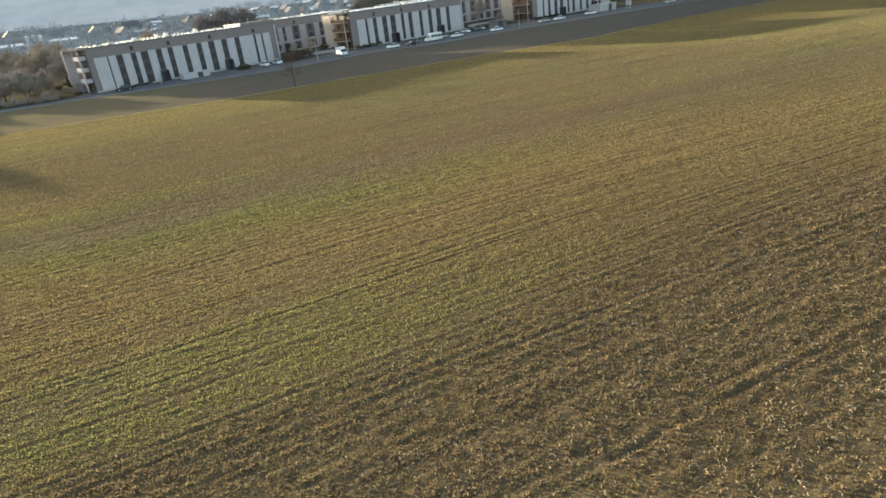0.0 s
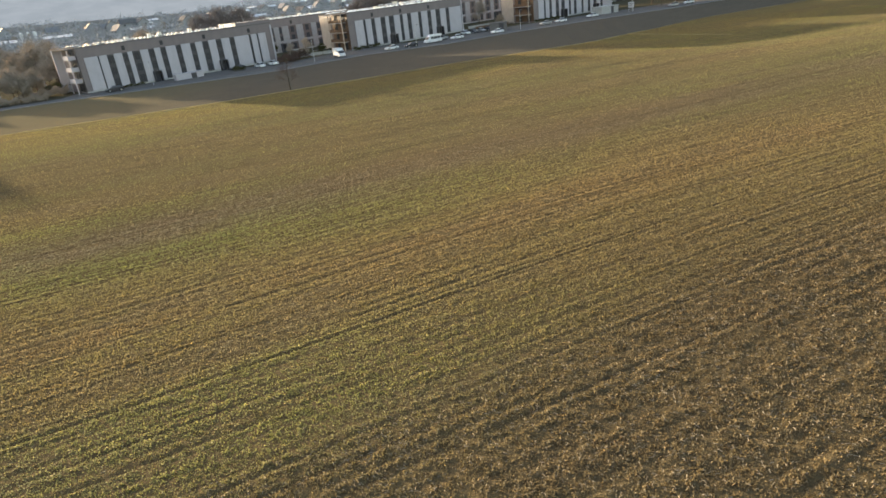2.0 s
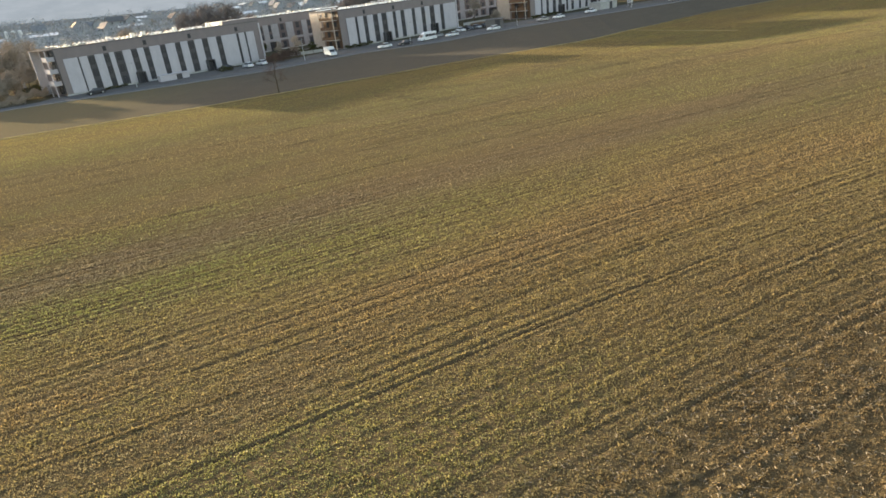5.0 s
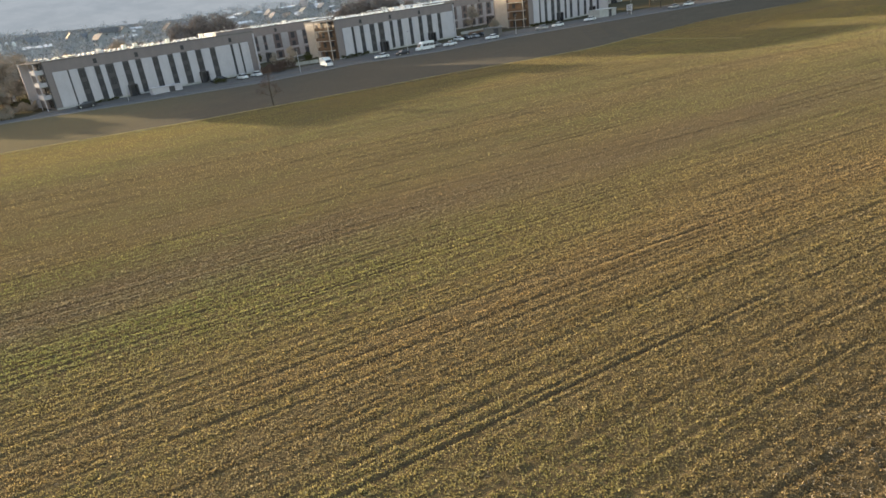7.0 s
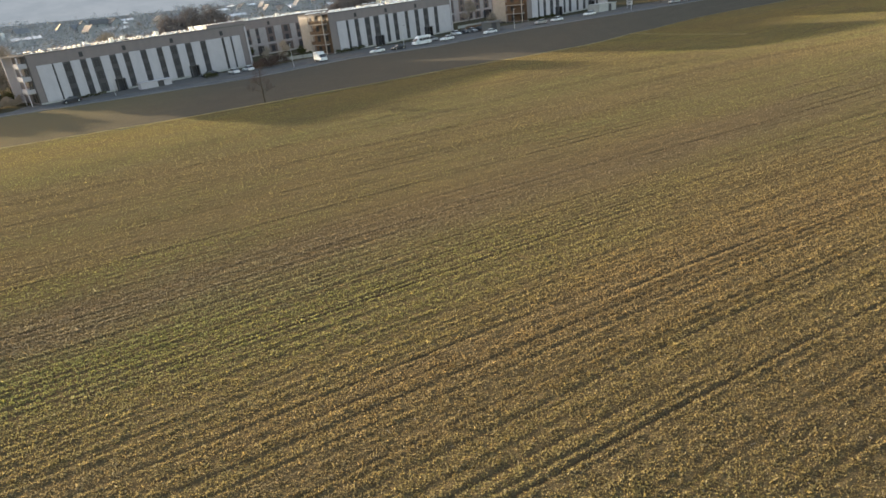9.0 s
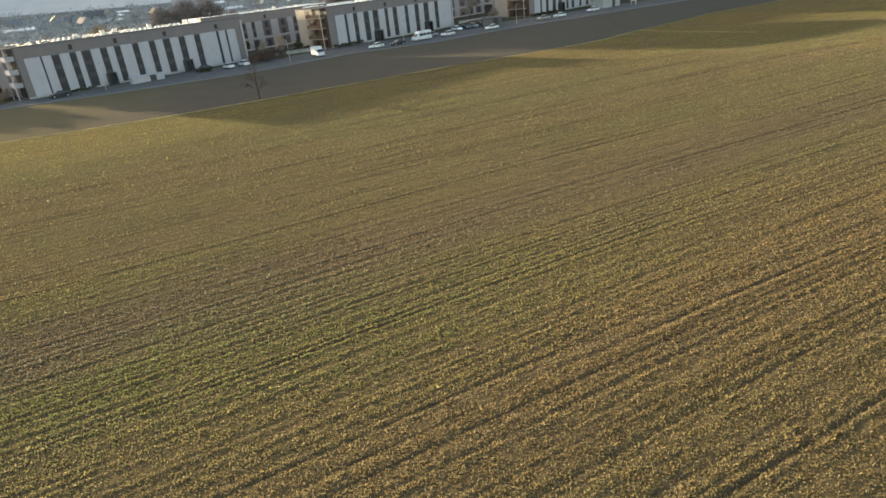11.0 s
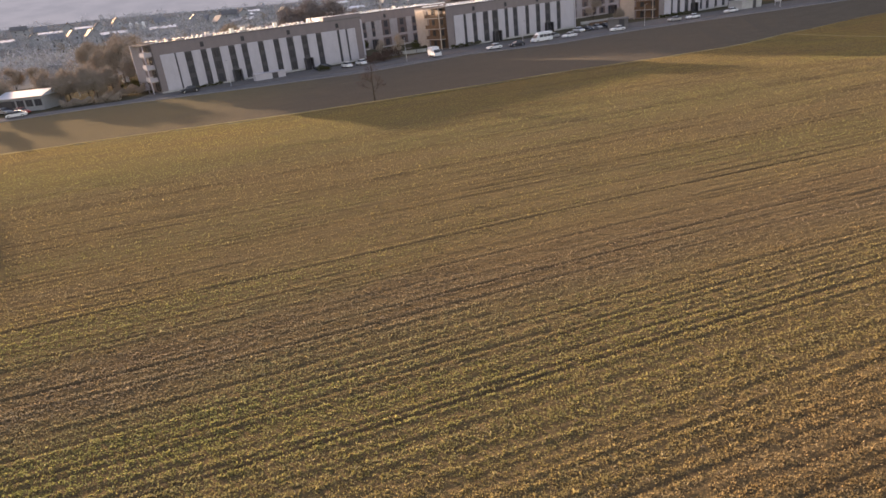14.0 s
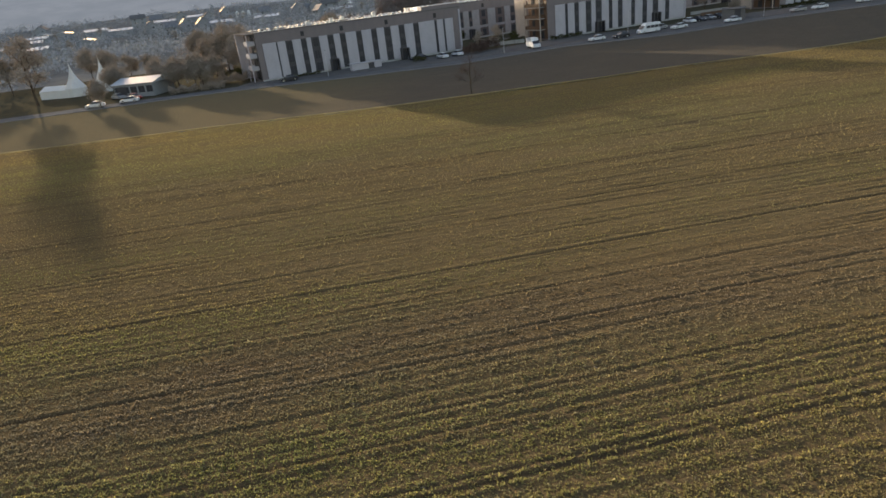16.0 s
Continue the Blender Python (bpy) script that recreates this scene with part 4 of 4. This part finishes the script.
def make_tree(name, label, category, seed, high, mat=None, per=20, spread=1.6, width=0.085, m=None, group="bare trees", depth=3, bark=None):
    rng = random.Random(seed)
    t = thing(name, label, category, group, m=m)
    bm = bmesh.new()
    tips = []
    p, d, r = Vector((0, 0, 0)), Vector((0, 0, 1)), high * 0.022
    step = high * 0.16
    for k in range(4):
        q = p + (d + Vector((rng.uniform(-0.1, 0.1), rng.uniform(-0.1, 0.1), 0))).normalized() * step
        tube(bm, p, q, r, r * 0.8, 7)
        p, r = q, r * 0.8
    part("trunk", bm, bark or BARK, t)
    limbs = bmesh.new()
    for k in range(7):
        a = rng.uniform(0, 6.28)
        start = Vector((0, 0, high * rng.uniform(0.15, 0.6)))
        tips += branch(limbs, start, Vector((math.cos(a) * 0.8, math.sin(a) * 0.8, rng.uniform(0.3, 1.2))).normalized(), high * rng.uniform(0.14, 0.2), r * 0.6, depth, rng)
    tips += branch(limbs, p, Vector((0.1, 0, 1)).normalized(), high * 0.16, r * 0.8, depth, rng)
    part("branchwork", limbs, BARK, t)
    v = twig_cloud(tips, rng, per, spread, width)
    me = raw_mesh("crown", v, np.arange(len(v)).reshape(-1, 3), mat or TWIGS)
    c = new("crown", me)
    c.parent = t
    return t


TREES = [make_tree("tree", "bare brown broadleaf tree with fine twigs", "tree", 11, 12.0, per=30, m=pose(-118, 223, 0)),
         make_tree("tree", "bare spreading tree with russet twigs", "tree", 12, 9.5, per=30, m=pose(-110, 217, 0)),
         make_tree("tree", "tall slender bare tree beside the houses", "tree", 13, 14.0, spread=1.35, m=pose(-124, 233, 0)),
         make_tree("tree", "dark evergreen tree with dense leaves", "tree", 14, 10.0, SHRUB, 22, 1.1, 0.12, pose(-131, 240, 0), "evergreen trees"),
         make_tree("tree", "tall bare tree with dense twigs greyed for haze", "tree", 15, 11.0, HAZETWIGS, per=30, spread=1.5, width=0.10, m=pose(-97, 258, 0))]
TOWN_TREES = [make_tree("tree", "bare garden tree greyed for haze among the town houses", "tree", 31, 9.5, HAZEWOOD, 16, 1.7, 0.13, pose(-150, 330, 0.1), "town trees", 1),
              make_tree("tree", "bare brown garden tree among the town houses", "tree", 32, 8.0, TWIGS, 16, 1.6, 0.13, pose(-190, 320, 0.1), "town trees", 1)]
# crown darkened by its twig colour, as though the block shaded it
make_tree("sapling", "thin bare sapling on the balk between the fields", "tree", 21, 7.2, DARKTWIGS, per=16, spread=0.7, width=0.016, m=pose(-25.4, 143.6, 0.05), depth=2)


make_tree("birch", "slender birch with a pale trunk beside the shrubs", "tree", 41, 9.5, TWIGS, 14, 0.9, 0.05, pose(-119.7, 202.3, 0.02), "birches", 2, BIRCH)


def plant(k, x, y, scale, turn, kinds=TREES):
    z = float(terrain(np.float64(x), np.float64(y))) + 0.05
    ob = copy_thing(kinds[k], pose(x, y, z, 0, 0, turn))
    ob.scale = (scale, scale, scale)


rng = random.Random(77)
# trees east of x = 100 are added, mostly unseen, to shade the field
for x, y, s in ((-116, 230, 1.0), (-127, 229, 0.9), (-121, 239, 1.1), (-135, 247, 1.0), (-104, 219, 0.7), (-110, 227, 0.9), (-130, 245, 1.0), (-101, 212, 0.55), (-114, 220, 0.8), (-122, 226, 0.9), (-113, 203, 0.33), (-104, 196, 0.3),
                (-118, 196, 0.45), (-140, 215, 0.6), (-150, 218, 0.7), (-165, 225, 0.9), (-104, 240, 1.1), (-95, 255, 1.0), (-180, 235, 1.1), (-190, 210, 0.9), (-142, 252, 1.0), (-150, 258, 1.0),
                (-36, 215, 0.36), (-32, 218, 0.4), (-28, 226, 0.35), (-46, 239, 0.4), (36, 258, 0.5), (30, 276, 0.6), (-12, 248, 0.5), (104, 274, 0.9), (112, 280, 0.9), (120, 283, 0.8), (106, 290, 1.0), (130, 288, 0.9), (139, 292, 0.9), (148, 296, 1.0), (158, 300, 0.9), (168, 304, 1.0), (178, 309, 0.9), (125, 296, 1.0), (143, 304, 1.1), (163, 312, 1.0), (188, 314, 1.0), (200, 318, 1.0), (150, 285, 0.7), (135, 280, 0.7)):
    plant(rng.choice((0, 1, 2, 0, 1, 3)), x, y, s * rng.uniform(0.9, 1.1), rng.uniform(0, 360))


# tall trees behind the rear row of blocks
# those from x = -20 on are added to lengthen the field's shade
for x, y, k in ((-79, 272, 1.4), (-74.5, 277, 1.5), (-71, 279, 1.55), (-67, 282, 1.5), (-84, 268, 1.0), (-90, 263, 1.0), (-58, 290, 1.1), (-48, 296, 1.0), (-38, 300, 1.0), (-20, 305, 1.35), (-15, 309, 1.4), (-10, 313, 1.45), (-5, 317, 1.45), (0, 321, 1.35), (7, 326, 1.2)):
    plant(4, x, y, k, x * 53 % 360)


# trees where the street leaves the field
plant(2, -150, 179.0, 1.2, 40)
plant(1, -117, 163.8, 0.6, 30)
for x, y, k in ((-111, 184.5, 0.72), (-107, 187.5, 0.78), (-103.5, 185.5, 0.66), (-102, 190.5, 0.72), (-115, 191.5, 0.74), (-128.5, 185, 0.74), (-121, 192, 0.76), (-109, 193, 0.8), (-133, 188, 0.7)):
    plant(1, x, y, k, x * 37 % 360)


def hedge(x, y, heading, long, wide, high, seed, label, mat=SHRUB):
    g = np.random.default_rng(seed)
    n = int(long * wide * 160)
    c = np.stack([g.uniform(0, long, n), g.uniform(0, wide, n), high * np.sqrt(g.uniform(0.02, 1, n))], -1)
    c[:, 2] *= 0.8 + 0.2 * np.sin(c[:, 0] * 1.9 + seed)
    d = g.normal(0, 1, (n, 3))
    e = g.normal(0, 1, (n, 3))
    v = np.stack([c - d * 0.06, c + d * 0.06, c + e * 0.11], 1).reshape(-1, 3)
    v[:, 2] = np.maximum(v[:, 2], 0.0)
    ob = new("hedge", raw_mesh("hedge", v, np.arange(len(v)).reshape(-1, 3), mat))
    ob.matrix_world = pose(x, y, 0.05, 0, 0, heading)
    tagged(ob, label, "hedge")


hedge(-17.2, 227.0, 39, 11, 1.5, 1.2, 1, "dark clipped hedge along the foot of the block")
hedge(-39.0, 208.0, 20, 6.5, 4.5, 2.8, 3, "russet bare shrubs beside the street", DARKTWIGS)
hedge(-36.5, 213.5, 30, 7, 5, 3.2, 4, "brown bare shrubs beside the courtyard", DARKTWIGS)
hedge(-50.5, 200.2, 39, 3.4, 2.0, 1.5, 12, "dark rounded bushes at the foot of the block")
hedge(-82.0, 190.0, 39, 9, 1.0, 0.7, 5, "low dark planting along the foot of the block")
hedge(-40.0, 231.0, 14, 18, 1.4, 1.3, 6, "dark hedge across the courtyard")
hedge(50.5, 262.2, 39, 16, 1.3, 0.9, 7, "low dark hedge along the last block")
hedge(-107.5, 176.0, 22, 7, 3.0, 2.0, 8, "brown shrubs beside the hall", TWIGS)
hedge(-105.0, 186.0, 25, 12, 6.0, 2.6, 10, "tangled brown shrubs beside the block", TWIGS)
hedge(-101.0, 197.0, 40, 9, 5.0, 3.0, 11, "dark evergreen shrubs beside the block")
hedge(-100.0, 178.0, 22, 6, 3.0, 2.2, 9, "overgrown brown shrubs by the street corner", TWIGS)


# ---- hall and tents beside the street ----
def hall(x, y, heading, long, wide, high, label):
    h = thing("hall", label, "building", m=pose(x, y, -0.02, 0, 0, heading))
    part("wall", boxes((0, 0, 0, long, wide, high)), PLASTER, h)
    r = prism(bmesh.new(), [(-0.5, high), (wide + 0.5, high), (wide + 0.5, high + 0.15), (wide / 2, high + 1.3), (-0.5, high + 0.15)], 0, 1)
    for v in r.verts:
        v.co = Vector((-0.5 + v.co.y * (long + 1), v.co.x, v.co.z))
    bmesh.ops.recalc_face_normals(r, faces=r.faces)
    part("roof", r, SHEET, h, "pale sheet-metal roof")
    for k in range(5):
        window(h, long * (k + 0.5) / 5, -0.03, 1.1, 1.8, 1.6)
    part("door", boxes((0.8, -0.06, 0, 3.4, 0.0, 2.8)), DARK, h, "dark roller door")


hall(-125.4, 179.3, 2, 11.4, 9.0, 3.3, "low pale hall with a sheet-metal roof beside the street")


def tent(x, y, r, high):
    t = thing("tent", "white pointed marquee tent beside the trees", "tent", "marquee tents", m=pose(x, y, 0, 0, 0, 20))
    bm = bmesh.new()
    rings = []
    for f in (0.0, 0.15, 0.35, 0.6, 0.85, 1.0):
        rr = r * (1 - f) ** 1.8 + 0.06
        rings.append([bm.verts.new((rr * math.cos(k * math.pi / 4), rr * math.sin(k * math.pi / 4), 2.4 + (high - 2.4) * f)) for k in range(8)])
    low = [bm.verts.new((v.co.x, v.co.y, 0.05)) for v in rings[0]]
    rings.insert(0, low)
    for a, b in zip(rings, rings[1:]):
        for k in range(8):
            bm.faces.new((a[k], a[(k + 1) % 8], b[(k + 1) % 8], b[k]))
    bm.faces.new(rings[-1])
    part("canvas", bm, CANVAS, t)
    part("mast", tube(bmesh.new(), (0, 0, high - 0.05), (0, 0, high + 0.9), 0.05), ZINC, t)


tent(-150.4, 194.0, 3.0, 9.0)
tent(-145.8, 200.5, 3.1, 9.3)


def party_tent(x, y, heading, long, wide, high):
    t = thing("party_tent", "long low white party tent beside the marquees", "tent", m=pose(x, y, 0, 0, 0, heading))
    r = prism(bmesh.new(), [(-0.1, 2.2), (wide + 0.1, 2.2), (wide / 2, high)], 0, long)
    for v in r.verts:
        v.co = Vector((v.co.y, v.co.x, v.co.z))
    bmesh.ops.recalc_face_normals(r, faces=r.faces)
    part("roof", r, CANVAS, t)
    part("side_wall", boxes((0, 0, 0.02, long, 0.06, 2.2), (0, wide - 0.06, 0.02, long, wide, 2.2), (0, 0.06, 0.02, 0.06, wide - 0.06, 2.2)), CANVAS, t)


party_tent(-161.0, 191.5, -2, 10.0, 5.0, 3.4)


def silo(x, y, label):
    z = float(terrain(np.float64(x), np.float64(y)))
    v = thing("silo", label, "silo", "silos", m=pose(x, y, z))
    part("tank", tube(bmesh.new(), (0, 0, 0), (0, 0, 8.0), 1.5, sides=12), CANVAS, v)
    part("lid", tube(bmesh.new(), (0, 0, 8.0), (0, 0, 9.0), 1.5, 0.3, sides=12), CANVAS, v)


for k in range(3):
    silo(-331 + 4.6 * k, 606 + 2.4 * k, "slim white silo at the edge of the town")


# ---- town behind ----
def house_window():
    bm = boxes((-0.6, -0.05, 0, 0.6, 0.05, 1.3))
    me = bpy.data.meshes.new("window")
    bm.to_mesh(me), bm.free()
    me.materials.append(GLASS)
    return me


HOUSE_WIN = house_window()


def house(label, long, wide, high, pitch, roof_mat, wall_mat=PLASTER):
    h = thing("house", label, "house", "town houses", m=pose(0, 0, 0))
    top = high + wide / 2 * math.tan(radians(pitch))
    w = bmesh.new()
    prism(w, [(-wide / 2, -1.5), (wide / 2, -1.5), (wide / 2, high), (0, top), (-wide / 2, high)], 0, long)
    part("wall", w, wall_mat, h)
    e, t = 0.5, math.tan(radians(pitch))
    r = bmesh.new()
    prism(r, [(-wide / 2 - e, high - e * t), (0, top), (wide / 2 + e, high - e * t), (wide / 2 + e, high - e * t + 0.25), (0, top + 0.28), (-wide / 2 - e, high - e * t + 0.25)], -0.4, long + 0.4)
    bmesh.ops.recalc_face_normals(r, faces=r.faces)
    part("roof", r, roof_mat, h)
    part("chimney", boxes((0.6, long * 0.3, high, 1.2, long * 0.3 + 0.7, top + 0.9), (0.52, long * 0.3 - 0.08, top + 0.9, 1.28, long * 0.3 + 0.78, top + 1.0)), TILE_RED, h)
    for f in range(int(high // 2.7)):
        for k in range(2):
            share("window", HOUSE_WIN, h, Matrix.Translation((-wide / 2, long * (k + 0.5) / 2, 0.9 + 2.8 * f)) @ Matrix.Rotation(-math.pi / 2, 4, "Z"))
        share("window", HOUSE_WIN, h, Matrix.Translation((wide * 0.2, 0, 0.9 + 2.8 * f)))
    return h


HOUSES = [house("plastered house with a red clay-tiled gable roof", 12, 9.5, 5.6, 38, TILE_RED),
          house("plastered house with a dark slate gable roof", 11, 9, 5.8, 42, TILE_GREY),
          house("long low pale house with a grey sheet roof", 20, 11, 4.2, 16, SHEET),
          house("tall plastered house with a clay-tiled roof", 14, 10, 8.6, 35, TILE_RED)]
g = random.Random(5)
first = [True] * 4
for k in range(330):
    back = 130 + 470 * g.random()
    along = g.uniform(-260, 60) if back < 160 else g.uniform(-420 - back * 0.5, 330 + back * 0.25)
    p = CORNER + U * along + V * back
    if (back < 360 and along > -140) or (back < 260 and 60 < p.x * 0.676 + p.y * 0.737 < 82):
        continue
    kind = g.choice((0, 1, 1, 2, 2, 2, 3))
    m = pose(p.x, p.y, float(terrain(np.float64(p.x), np.float64(p.y))) + 0.3, 0, 0, 39 + g.choice((0, 90)) + g.uniform(-14, 14))
    if first[kind]:
        first[kind] = False
        HOUSES[kind].matrix_world = m
    else:
        copy_thing(HOUSES[kind], m)
for k in range(230):
    back = 60 + 500 * g.random() ** 1.2
    along = g.uniform(-320, -30) if back < 170 else g.uniform(-420 - back * 0.5, 330 + back * 0.25)
    p = CORNER + U * along + V * back
    if back > 170 or p.x * 0.676 + p.y * 0.737 > 83:
        plant(g.choice((0, 0, 1)), p.x, p.y, g.uniform(0.7, 1.1), g.uniform(0, 360), TOWN_TREES)


def far_woods():
    r = np.random.default_rng(31)
    n = 6200
    back = 75 + 660 * r.random(n) ** 1.5
    along = r.uniform(-1, 1, n) * (500 + back * 0.8) - 100
    x, y = CORNER.x + U.x * along + V.x * back, CORNER.y + U.y * along + V.y * back
    dense = np.sin(x * 0.013 + 2 * np.sin(y * 0.007)) * np.sin(y * 0.011 + 1) + (back - 500) / 1200
    k = (dense > r.uniform(-1.0, 0.3, n)) & ((back > 150) | (along < -60))
    x, y = x[k], y[k]
    z = terrain(x, y)
    per = 60
    c = np.repeat(np.stack([x, y, z + r.uniform(3.2, 6.2, len(x))], -1), per, 0)
    c = c + r.normal(0, 1, c.shape) * np.array([2.9, 2.9, 1.9])
    d, e = r.normal(0, 1, c.shape), r.normal(0, 1, c.shape)
    v = np.stack([c - d * 0.30, c + d * 0.30, c + e * 0.75], 1).reshape(-1, 3)
    ob = new("far_woods", raw_mesh("far_woods", v, np.arange(len(v)).reshape(-1, 3), HAZEWOOD))
    tagged(ob, "bare woodland and garden trees greyed for haze across the town", "woods", kind="stuff")


far_woods()
